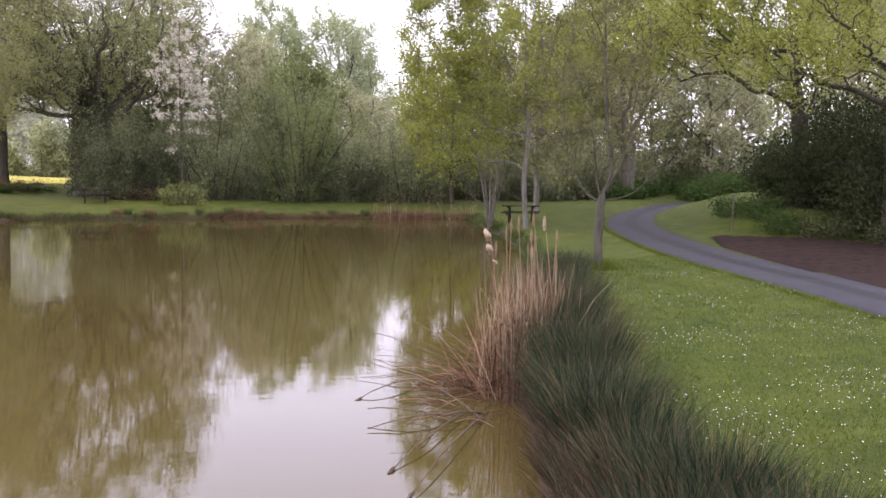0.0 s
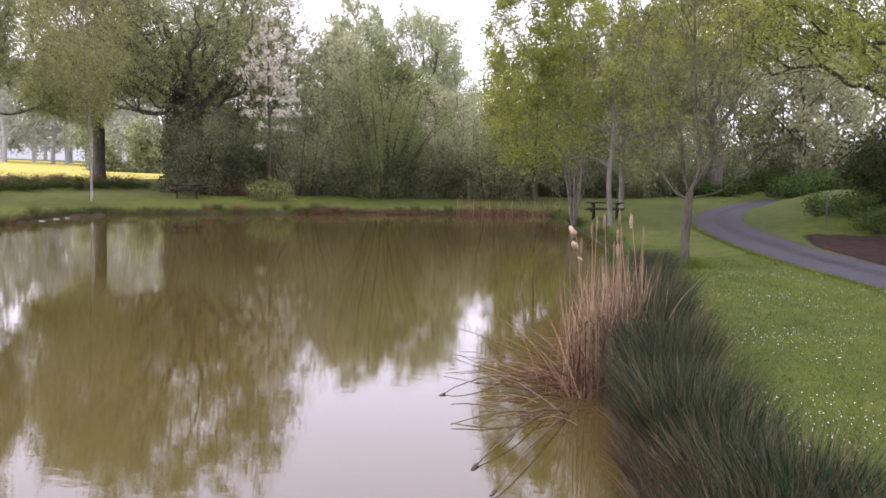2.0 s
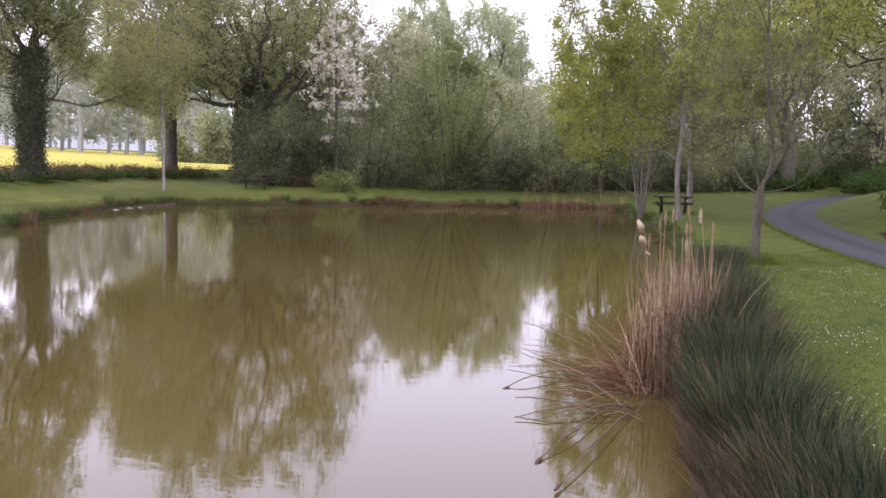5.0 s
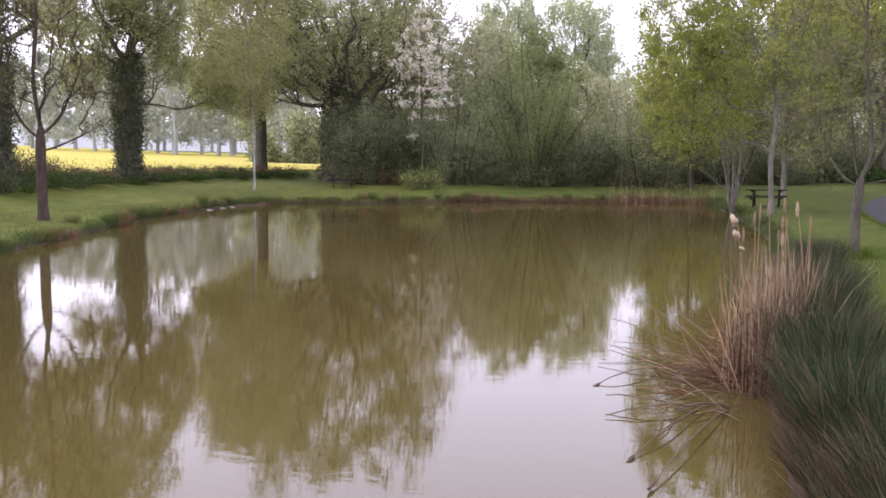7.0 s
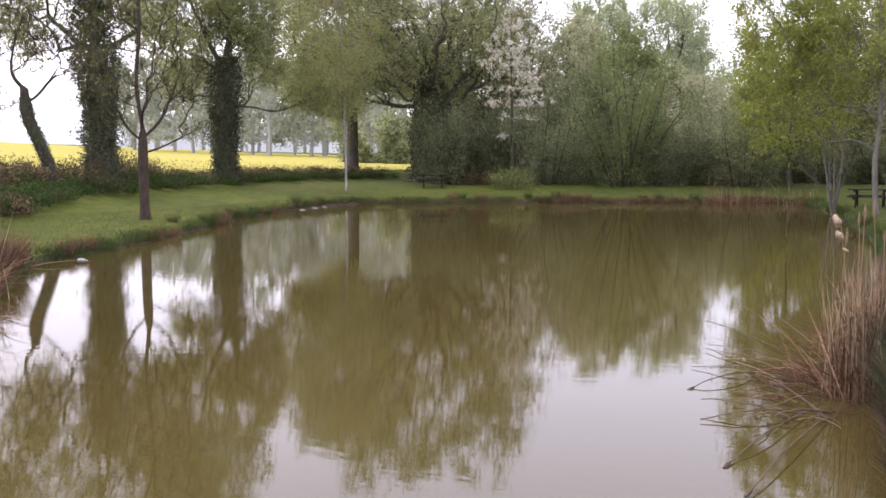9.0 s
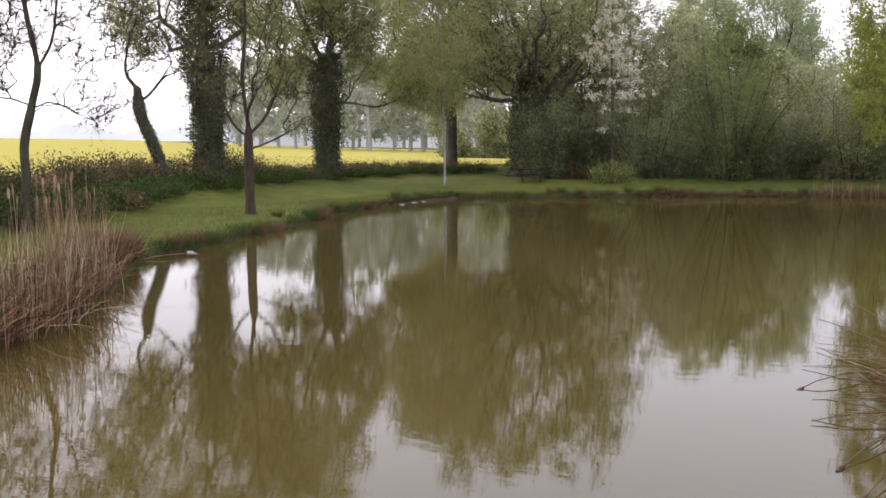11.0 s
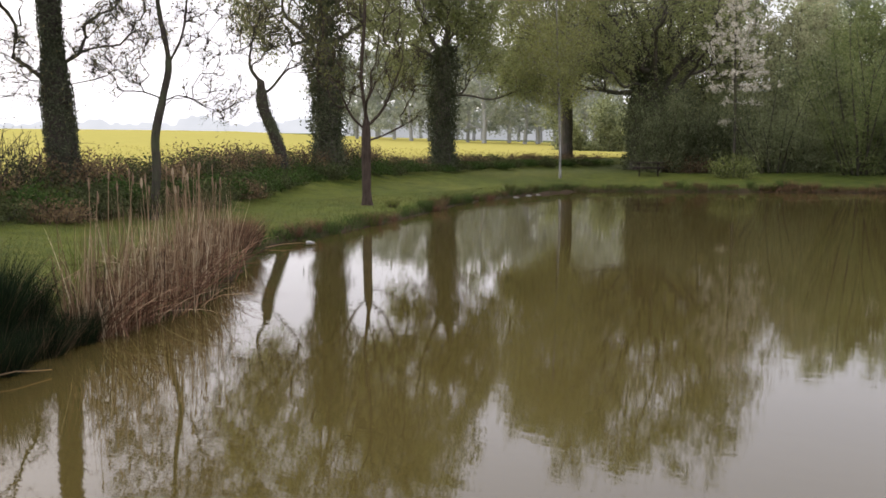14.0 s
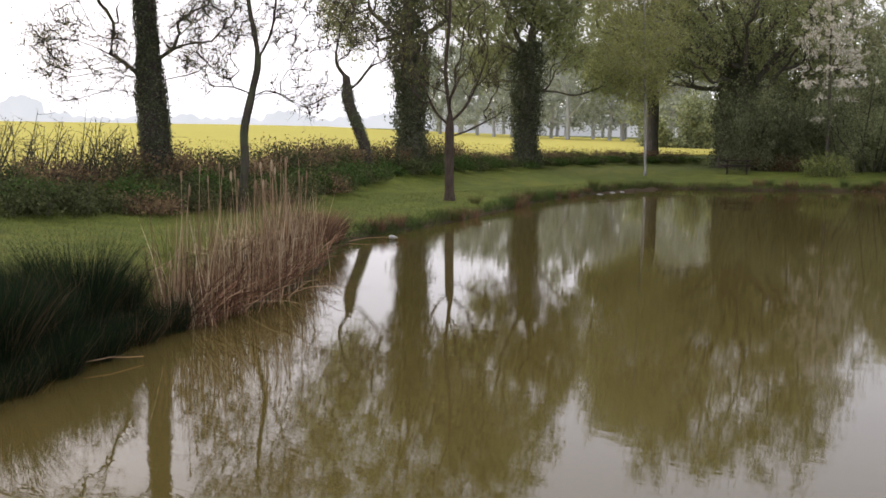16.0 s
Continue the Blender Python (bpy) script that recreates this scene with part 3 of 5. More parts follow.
def grown(name, x, y, label, bark, leaf, trunk, radius, lobes, n_leaf, leaf_size, seed, alpha=0.5, tip=0.012, step=0.7, spread=0.3, twigs=3, twig_len=0.8,
          rise=0.5, wig=0.05, group="", crown_label="", ivy=0.0, ivy_n=0, ivy_out=0.12, ivy_size=0.12, bulge=0.0, base_r=1.3, z=None, clumpy=0.7, droop=0.0, fill=0.45, inner=0.25, forks=(), slim=0.7):
    """A tree whose boughs grow from the trunk into the lobes of its crown; thickness follows what each bough carries.
    trunk: (sideways, away, up) points; lobes: (sideways, away, up, half width, half height, boughs)."""
    r = np.random.default_rng(seed)
    z0 = gz(x, y) - 0.12 if z is None else z
    ob = thing(name, (x, y, z0), label, "tree", group)
    dist = math.hypot(x, y)
    away = np.array([x / dist, y / dist, 0])
    side = np.array([-away[1], away[0], 0])
    up = np.array([0, 0, 1.0])
    frame_ = np.stack([side, away, up])
    tr = smooth_line(np.array(trunk, float) @ frame_, 6)
    pos, par, path = [tr[0]], [-1], [0.0]
    for p in tr[1:]:
        pos.append(p)
        par.append(len(pos) - 2)
        path.append(path[-1] + float(np.linalg.norm(p - pos[-2])))
    n_tr = len(pos)
    for f in forks:
        fp = smooth_line(np.array(f, float) @ frame_, 5)
        i = int(np.argmin(np.linalg.norm(np.array(pos[:n_tr]) - fp[0], axis=1)))
        for p in fp[1:]:
            pos.append(p)
            par.append(i)
            path.append(path[i] + float(np.linalg.norm(p - pos[i])))
            i = len(pos) - 1
    goal = []
    for cs, ca, cz, rh, rv, k in lobes:
        d = unit(r.normal(size=(k, 3)))
        q = r.uniform(inner, 1, k) ** fill
        lump = 1 + 0.13 * np.sin(d[:, 0] * 5 + seed) * np.sin(d[:, 1] * 6 + 2 * seed) + 0.10 * np.sin(d[:, 2] * 9 + d[:, 0] * 7 + seed)
        goal.append(np.array([cs, ca, cz]) @ frame_ + d * np.array([rh, rh, rv]) * (q * lump)[:, None])
    goal = np.concatenate(goal)
    goal = goal[goal[:, 2] > 0.8]
    start = np.array(pos[max(0, n_tr // 2)])
    goal = goal[np.argsort(np.linalg.norm(goal - start, axis=1))]
    cap = len(goal) * 14 + len(pos) + 50
    P = np.zeros((cap, 3))
    L = np.full(cap, 1e9)
    m = len(pos)
    P[:m], L[:m] = np.array(pos), np.array(path)
    L[:max(1, int(n_tr * 0.25))] = 1e9
    D = np.zeros((cap, 3))
    for i in range(m):
        D[i] = P[i] - P[par[i]] if par[i] >= 0 else up
    D[:m] = unit(D[:m])
    for g in goal:
        dv = g - P[:m]
        ds = np.sqrt((dv * dv).sum(1))
        hd = np.hypot(dv[:, 0], dv[:, 1])
        back = np.clip(-(dv * D[:m]).sum(1) / (ds + 1e-6), 0, 1)
        cost = ds * (1 + 0.8 * back) + alpha * L[:m] + np.clip(rise * hd - dv[:, 2], 0, None) * 0.6
        i = int(np.argmin(cost))
        ln = float(ds[i])
        k = int(min(12, max(2, math.ceil(ln / step))))
        ctrl = P[i] + D[i] * ln * 0.38 + up * (0.10 - droop) * ln
        prev = i
        for j in range(1, k + 1):
            s = j / k
            p = P[i] * (1 - s) ** 2 + ctrl * 2 * s * (1 - s) + g * s * s
            if j < k:
                p = p + r.normal(size=3) * wig * min(ln / k, 0.8) * 1.6
            P[m] = p
            L[m] = L[prev] + np.linalg.norm(p - P[prev])
            D[m] = unit(p - P[prev])
            par.append(prev)
            prev = m
            m += 1
    P, par = P[:m], np.array(par)
    carried = np.zeros(m)
    kids = [[] for _ in range(m)]
    for i in range(m - 1, 0, -1):
        if not kids[i]:
            carried[i] += 1
        carried[par[i]] += carried[i]
        kids[par[i]].append(i)
    e = math.log(radius / tip) / math.log(max(3, carried[0]))
    R = tip * carried ** e
    R[n_tr:] = np.maximum(tip, R[n_tr:] * slim)
    R[0] *= base_r
    R[1] *= 1 + (base_r - 1) * 0.35
    wood = Geo()
    heads = [(0, -1)]
    while heads:
        h, before = heads.pop()
        chain = [before] if before >= 0 else []
        rad = [min(R[before], R[h] * 1.15)] if before >= 0 else []
        c = h
        while True:
            chain.append(c)
            rad.append(R[c])
            if not kids[c]:
                break
            main = max(kids[c], key=lambda q: carried[q])
            heads += [(q, c) for q in kids[c] if q != main]
            c = main
        rad[-1] *= 0.5
        big = max(rad)
        wood.tube(P[chain], rad, 10 if big > 0.2 else 6 if big > 0.07 else 4 if big > 0.03 else 3)
    thin = np.where((carried <= 4) & (np.arange(m) >= n_tr))[0]
    weight = np.exp(clumpy * r.normal(size=len(thin))) * np.where(carried[thin] <= 2, 1.6, 0.5)
    weight /= weight.sum()
    nt = len(goal) * twigs
    pick = r.choice(thin, nt, p=weight)
    td = unit(D[pick] * 0.7 + r.normal(size=(nt, 3)) * 0.7 + up * (0.25 - 2.0 * droop))
    tl = twig_len * r.uniform(0.35, 1.15, nt)
    wood.add(*spikes(P[pick], td, tl, np.full(nt, tip * 0.68), r))
    part("trunk", wood.mesh("trunk", bark, True), ob)
    if n_leaf:
        k = r.integers(0, nt, n_leaf)
        c = P[pick[k]] + td[k] * (tl[k] * r.uniform(0.1, 1.1, n_leaf))[:, None] + r.normal(size=(n_leaf, 3)) * spread * r.uniform(0.1, 1, size=(n_leaf, 1))
        part("crown", leaves_mesh("crown", c, leaf_size, leaf, r), ob, crown_label)
    if ivy_n:
        hz = r.uniform(0, 1, ivy_n) ** 0.9 * ivy
        a = r.uniform(0, 2 * math.pi, ivy_n)
        lump = 1 + 0.35 * np.sin(hz * 2.3 + a * 2) + 0.25 * np.sin(hz * 5.1 - a * 3)
        rad = np.interp(hz, tr[:, 2], R[:n_tr]) + 0.02 + np.abs(r.normal(size=ivy_n)) * ivy_out * lump
        rad = rad + bulge * np.abs(r.normal(size=ivy_n)) * np.exp(-((hz - ivy * 0.75) / (ivy * 0.25)) ** 2)
        cx, cy = np.interp(hz, tr[:, 2], tr[:, 0]), np.interp(hz, tr[:, 2], tr[:, 1])
        part("ivy", leaves_mesh("ivy", np.stack([cx + np.cos(a) * rad, cy + np.sin(a) * rad, hz], -1), ivy_size, LEAF_IVY, r), ob, "dark green ivy climbing the trunk")
    return ob


def shrub(name, x, y, w, d, h, label, leaf, n_leaf, leaf_size=0.12, seed=1, stems=22, bark=None, group="", category="shrub", gap=0.0, z=None):
    """Many stems from one stool, with an uneven mass of small leaves."""
    r = np.random.default_rng(seed)
    z0 = gz(x, y) - 0.1 if z is None else z
    ob = thing(name, (x, y, z0), label, category, group)
    wood = Geo()
    pts = []
    for i in range(stems):
        a = r.uniform(0, 2 * math.pi)
        q = math.sqrt(r.uniform(0, 1))
        b = np.array([math.cos(a) * q * w * 0.36, math.sin(a) * q * d * 0.36, 0])
        dr = np.array([math.cos(a) * q * 0.55, math.sin(a) * q * 0.55, 1.0])
        ln = h * r.uniform(0.65, 1.02) * (1.05 - 0.3 * q * q)
        p = limb_path(b, dr, ln, 7, 0.1, 0.02, r)
        wood.tube(p[::2], (0.012 + 0.006 * h) * np.linspace(1, 0.25, 4), 4)
        for j in range(7):
            u = r.uniform(0.08, 1)
            p0 = np.array([np.interp(u * 6, np.arange(7), p[:, k]) for k in range(3)])
            tp = limb_path(p0, r.normal(size=3) + np.array([b[0], b[1], 0]) * 0.5 + np.array([0, 0, 0.3]), 0.28 * min(h, 4) * r.uniform(0.4, 1.1), 3, 0.2, 0.03, r)
            wood.tube(tp, 0.008 * np.linspace(1, 0.4, 3), 3)
            pts.append(tp)
    tagged(part("branch_mass", wood.mesh("branch_mass", bark or BARK_GREY, True), ob), kind="stuff")
    ta = np.array(pts)
    pick = r.integers(0, len(ta), n_leaf)
    k = r.integers(0, 3, n_leaf)
    c = ta[pick, k] + r.normal(size=(n_leaf, 3)) * np.array([0.11 * w / 2.5 + 0.1, 0.11 * d / 2.5 + 0.1, 0.05 * h + 0.1]) * (1 - gap)
    c[:, 2] = np.abs(c[:, 2]) + 0.02
    part("foliage", leaves_mesh("foliage", c, leaf_size, leaf, r), ob)
    return ob


def at(az, dist):
    """Plan position at a bearing (degrees to the left of straight ahead) and a distance from the viewer."""
    return -dist * math.sin(radians(az)), dist * math.cos(radians(az))


# young trees on the banks
grown("young_bank_tree", 3.89, 23.25, "young tree with pale bark and thin unfolding leaves", BARK_YOUNG, LEAF_YOUNG, [(0, 0, 0), (0.04, 0, 0.8), (0.0, 0, 1.6), (-0.05, 0, 2.0)], 0.115,
      [(0.0, 0, 4.6, 1.8, 2.4, 150), (-0.1, 0, 7.8, 1.4, 2.4, 80), (-1.5, 0, 2.9, 0.4, 0.3, 5), (1.1, 0, 2.9, 0.7, 0.8, 22), (-0.8, 0.3, 3.4, 0.8, 0.8, 20)], 5200, 0.085, 11, 0.3, 0.008, 0.35, 0.22, 6, 0.55, 0.9, 0.06, base_r=1.2,
      forks=[[(0, 0, 1.75), (0.45, 0.1, 2.1), (0.85, 0.2, 3.0), (0.95, 0.2, 4.2)], [(0, 0, 1.8), (-0.75, 0, 2.0), (-1.5, 0, 2.7)], [(0, 0, 1.9), (0.1, -0.4, 2.5), (0.25, -0.8, 3.6)],
             [(0, 0, 1.9), (-0.25, 0.1, 2.6), (-0.1, 0.1, 4.0), (0.0, 0.1, 6.5), (-0.1, 0, 8.2)], [(0, 0, 1.9), (-0.5, 0.1, 2.8), (-0.8, 0.2, 4.4)]], slim=0.62)
grown("bank_lime", 3.55, 39.9, "tall slender tree with pale bark and bright spring leaves", BARK_PALE, LEAF_LIME, [(0, 0, 0), (0.12, 0, 2.0), (0.0, 0, 4.0), (0.15, 0, 7), (0.2, 0, 10.5), (0.1, 0, 13)], 0.115,
      [(0.2, 0, 8.6, 3.4, 4.6, 260), (3.6, 0.6, 7.4, 2.1, 4.5, 320), (1.6, 1.2, 6.8, 2.4, 3.8, 190), (-1.8, 0.5, 7.2, 2.0, 3.2, 90)], 50000, 0.115, 12, 0.3, 0.010, 0.5, 0.26, 5, 0.7, 0.45, 0.07, clumpy=0.9)
tree("multi_stem_tree", 2.23, 44.2, 5.6, 0.052, "small pale tree with several bare stems", BARK_PALE, LEAF_YOUNG, 900, 0.09, 0.2, 1.5, 14, 50, 4, 4,
     0.12, 0.08, shape="vase", seed=13, forks=5, twig_len=0.6, spread=0.2, extra=[(0.18, 3.2, 0.35, 2.2, 0.03)])
grown("bank_lime", 5.2, 52.5, "slender tree standing behind the picnic table", BARK_PALE, LEAF_YOUNG, [(0, 0, 0), (0, 0, 3), (0.1, 0, 7), (0, 0, 11)], 0.15,
      [(0, 0, 7.2, 4.2, 4.4, 300)], 18000, 0.16, 14, 0.3, 0.014, 0.6, 0.32, 4, 0.8, 0.5)
grown("lime_tree", 0.6, 60.0, "young tree in bright yellow-green leaf", BARK_GREY, LEAF_LIME, [(0, 0, 0), (0.1, 0, 2), (0, 0, 5), (0, 0, 8)], 0.16,
      [(0, 0, 5.6, 3.3, 4.2, 280)], 22000, 0.16, 15, 0.3, 0.016, 0.6, 0.34, 4, 0.8, 0.5)
grown("lawn_tree", -21.4, 28.25, "young tree with reddish bark on the mown bank", BARK_RED, LEAF_YOUNG, [(0, 0, 0), (0.02, 0, 1.6), (0.0, 0, 3.0), (-0.03, 0, 3.5)], 0.18,
      [(0.0, 0, 6.4, 2.3, 2.6, 190), (0, 0, 9.4, 2.0, 2.4, 90), (-1.7, 0, 3.4, 0.5, 0.35, 9), (0.9, 0, 4.2, 0.6, 0.6, 14), (-1.2, 0, 4.6, 0.8, 0.7, 18)], 4200, 0.085, 16, 0.3, 0.012, 0.45, 0.22, 5, 0.6, 0.9, 0.06, base_r=1.5,
      forks=[[(0, 0, 2.5), (-0.7, 0, 2.75), (-1.8, 0, 3.3)], [(0, 0, 2.9), (0.5, 0, 3.4), (0.9, 0, 4.2)], [(0, 0, 3.0), (-0.7, 0.2, 3.8), (-1.3, 0.2, 5.2)], [(0, 0, 3.3), (0.15, 0, 5), (0.0, 0, 7), (0, 0, 9.4)]], slim=0.75)
x, y = at(25.4, 56.0)
grown("silver_birch", x, y, "silver birch with thin white trunk and drooping leaves", BARK_BIRCH, LEAF_BIRCH, [(0, 0, 0), (0.05, 0, 3), (0.2, 0, 7), (0.3, 0, 11), (0.3, 0, 14.5)], 0.075,
      [(0.4, 0, 9.6, 2.5, 5.2, 260), (0.8, 0, 6.4, 1.8, 2.4, 70)], 26000, 0.105, 17, 0.3, 0.009, 0.5, 0.28, 4, 1.0, 0.5, droop=0.22)

# old trees along the hedge bank
x, y = at(20.3, 66)
grown("old_oak", x, y, "massive old oak with ivied trunk and opening leaves", BARK_OAK_HAZE, LEAF_OAK, [(0, 0, 0), (0.1, 0, 3), (-0.1, 0, 6), (0.1, 0, 8.2), (0.3, 0.2, 9.6)], 1.05,
      [(0.9, 0, 12.4, 9.2, 7.3, 1700), (0.6, 0, 10.4, 6.4, 4.6, 300), (5.5, -1, 5.9, 2.6, 1.0, 70), (-5.5, 0, 7.6, 2.8, 1.8, 70), (3.6, -3, 7.6, 3.0, 1.6, 60)], 96000, 0.15, 21, 0.30, 0.020, 0.8, 0.55, 4, 1.2, 0.15, 0.10,
      ivy=8.4, ivy_n=12000, ivy_out=0.22, ivy_size=0.17, clumpy=1.1, slim=0.75,
      forks=[[(0, 0, 5.6), (1.6, -0.5, 5.3), (3.4, -1.0, 5.5), (5.4, -1.2, 6.1)], [(0, 0, 7.0), (1.8, 0, 8.6), (4.0, 0, 10.6)], [(0, 0, 7.2), (-1.8, 0, 9.0), (-3.6, 0.3, 11.6)], [(0, 0, 7.8), (0.9, 0.6, 10.2), (1.6, 1, 13)],
             [(0, 0, 7.8), (-0.8, -0.6, 10.4), (-1.2, -1, 13.4)], [(0, 0, 7.4), (0.6, -1.6, 9.6), (1.8, -3, 12.4)], [(0, 0, 7.6), (2.6, 0.6, 10.6), (4.2, 0.8, 13.6)]])
x, y = at(25.0, 71)
grown("field_oak", x, y, "oak on the field edge in yellowish young leaf", BARK_OAK_HAZE, LEAF_OAK, [(0, 0, 0), (0, 0, 4), (0.3, 0, 8), (0.8, 0, 12)], 0.42,
      [(1.0, 0, 11.6, 5.0, 7.2, 700), (4.0, 0, 6.2, 1.6, 0.7, 24), (-3.6, 0, 6.0, 1.4, 0.6, 20)], 62000, 0.15, 22, 0.3, 0.018, 0.8, 0.45, 4, 1.1, 0.4)
x, y = at(32.4, 57)
grown("ivied_oak", x, y, "ivy-covered oak with a long low limb", BARK_OAK_HAZE, LEAF_OAK, [(0, 0, 0), (0.1, 0, 3), (0.0, 0, 6), (-0.4, 0, 9)], 0.52,
      [(2.0, 0, 12.2, 4.4, 5.2, 640), (-1.2, 0, 9.4, 2.4, 2.2, 150), (1.9, 0.3, 6.4, 1.5, 1.2, 44), (-2.2, 0.3, 6.8, 1.6, 1.2, 44), (-4.6, 0, 5.0, 1.5, 0.8, 34), (2.2, 0, 5.4, 1.2, 0.7, 16)], 74000, 0.14, 23, 0.3, 0.016, 0.7, 0.42, 4, 1.0, 0.2, slim=0.65,
      ivy=7.4, ivy_n=15000, ivy_out=0.2, bulge=0.3,
      forks=[[(0, 0, 4.6), (-1.6, 0, 4.5), (-3.0, 0, 4.3), (-4.8, 0, 5.0)], [(0, 0, 6.4), (-1.5, 0, 8.3), (-2.6, 0, 10.4)], [(0, 0, 6.6), (1.2, 0.2, 9.0), (1.8, 0.3, 12)]])
x, y = at(39.4, 47)
grown("ivied_oak", x, y, "upright oak thickly wrapped in dark ivy", BARK_OAK_HAZE, LEAF_OAK, [(0, 0, 0), (0, 0, 4), (0.15, 0, 8), (0.2, 0, 11)], 0.52,
      [(0.2, 0, 12.2, 5.6, 5.0, 800), (3.6, 0, 8.8, 2.0, 1.6, 60), (2.8, 0.5, 6.9, 1.5, 1.3, 44), (-2.6, 0.5, 7.2, 1.6, 1.3, 50)], 68000, 0.125, 24, 0.3, 0.014, 0.7, 0.4, 4, 0.95, 0.2, slim=0.55, ivy=10.5, ivy_n=24000, ivy_out=0.2, bulge=0.55)
x, y = at(41.4, 43)
grown("leaning_pollard", x, y, "leaning mossy pollard with thin budding shoots", BARK_OAK, LEAF_BUD, [(0.5, 0, 0), (0.55, 0, 1.0), (0.85, 0, 2.0), (1.3, 0, 3.2), (1.4, 0, 4.3)], 0.25,
      [(1.7, 0, 6.6, 1.0, 1.7, 60), (0.9, 0.2, 6.8, 1.1, 1.4, 46), (-0.3, 0, 5.8, 1.1, 1.2, 46)], 1800, 0.08, 25, 0.3, 0.014, 0.4, 0.14, 6, 0.7, 0.9, 0.16, slim=0.45, ivy=4.0, ivy_n=1500, ivy_out=0.035, ivy_size=0.08,
      forks=[[(1.4, 0, 4.3), (1.85, 0, 5.1), (1.6, 0, 6.6)], [(1.4, 0, 3.7), (0.8, 0, 4.2), (0.1, 0.2, 5.2)]])
x, y = at(49.3, 28)
grown("bank_alder", x, y, "thin dark tree with bare budding branches", BARK_OAK, LEAF_BUD, [(0.2, 0, 0), (0.05, 0, 1.5), (0.05, 0, 2.5), (-0.2, 0, 3.6), (-0.38, 0, 4.6), (-0.15, 0, 6.2), (-0.1, 0, 8.6)], 0.125,
      [(0.2, 0, 8.4, 2.0, 2.8, 170), (-1.4, 0, 8.2, 1.7, 2.6, 130), (-1.7, 0, 3.7, 1.2, 0.8, 50), (0.9, 0, 4.8, 0.9, 1.6, 60), (-1.5, 0, 5.4, 1.3, 1.0, 60)], 5200, 0.06, 26, 0.3, 0.011, 0.4, 0.16, 7, 0.6, 0.4, 0.16, slim=0.5,
      forks=[[(-0.38, 0, 4.5), (-0.8, 0, 5.4), (-1.0, 0, 7.0), (-1.1, 0, 8.8)]])
x, y = at(54.6, 31)
grown("ivied_ash", x, y, "tall thick tree with mossy ivied trunk", BARK_OAK, LEAF_BUD, [(-0.2, 0, 0), (-0.08, 0, 2), (0.02, 0, 4), (0.1, 0, 7), (0.1, 0, 11), (0.2, 0, 14)], 0.43,
      [(0.2, 0, 12.6, 6.2, 4.2, 520), (1.9, 0, 4.1, 1.7, 1.5, 100), (-1.7, 0, 4.4, 1.4, 1.4, 80), (-3.0, 0, 6.6, 1.9, 2.2, 120), (3.0, 0, 8.8, 3.0, 2.4, 280), (-2.4, 0, 9.2, 2.6, 2.2, 200)], 24000, 0.065, 27, 0.34, 0.013, 0.5, 0.28, 7, 0.8, 0.0, 0.2, slim=0.35,
      ivy=12, ivy_n=18000, ivy_out=0.035, ivy_size=0.075, droop=0.12,
      forks=[[(0.1, 0, 7.6), (-1.4, 0, 7.4), (-2.6, 0, 5.8), (-3.5, 0, 4.4)], [(0, 0, 3.0), (0.9, 0, 3.8), (2.0, 0, 4.3)], [(0, 0, 3.6), (-0.9, 0, 4.2), (-1.9, 0, 4.4)]])
x, y = at(68, 26)
grown("hedge_tree", x, y, "hedge tree with drooping budding twigs", BARK_GREY, LEAF_BUD, [(0, 0, 0), (0, 0, 4), (-0.3, 0, 8)], 0.27,
      [(-1.5, 0, 9.0, 5.4, 3.8, 380)], 6000, 0.075, 28, 0.35, 0.01, 0.5, 0.22, 5, 0.9, 0.1, 0.1, droop=0.15)

# wood behind the far bank
x, y = at(15.4, 58.5)
grown("blossom_tree", x, y, "wild cherry in white blossom on slender tiered branches", BARK_GREY, BLOSSOM, [(0, 0, 0), (0, 0, 4), (0.1, 0, 8), (0.05, 0, 11)], 0.09,
      [(0.2, 0, 3.2, 0.9, 0.10, 10), (-0.5, 0, 4.3, 1.3, 0.10, 16), (-0.2, 0, 5.2, 2.3, 0.12, 40), (0.2, 0, 6.0, 1.9, 0.12, 36), (-0.3, 0, 6.8, 2.0, 0.34, 44), (0.3, 0, 7.5, 2.1, 0.5, 50), (-0.1, 0, 8.4, 1.8, 0.7, 54), (0, 0, 9.4, 1.3, 0.7, 36), (0, 0, 10.3, 0.7, 0.7, 18)],
      13500, 0.085, 31, 0.1, 0.010, 0.4, 0.07, 3, 0.3, 0.1, 0.05, crown_label="white blossom", clumpy=0.5)
x, y = at(10.2, 90)
grown("poplar", x, y, "tall broad poplar in soft green leaf", BARK_GREY, LEAF_POPLAR, [(0, 0, 0), (0, 0, 6), (0.2, 0, 11), (0.1, 0, 16)], 0.34,
      [(0.2, 0, 10.4, 3.7, 7.2, 420), (1.6, 0, 8.2, 3.6, 5.2, 200)], 46000, 0.2, 32, 0.35, 0.022, 0.9, 0.48, 4, 1.2, 0.9)
x, y = at(6.4, 90)
grown("poplar", x, y, "tall rounded poplar in soft green leaf", BARK_GREY, LEAF_POPLAR, [(0, 0, 0), (0, 0, 6), (-0.2, 0, 11), (0, 0, 15)], 0.34,
      [(0.2, 0, 11.2, 4.4, 5.6, 420), (-0.6, 0, 6.6, 4.6, 4.2, 240)], 48000, 0.2, 33, 0.35, 0.022, 0.9, 0.48, 4, 1.2, 0.9)
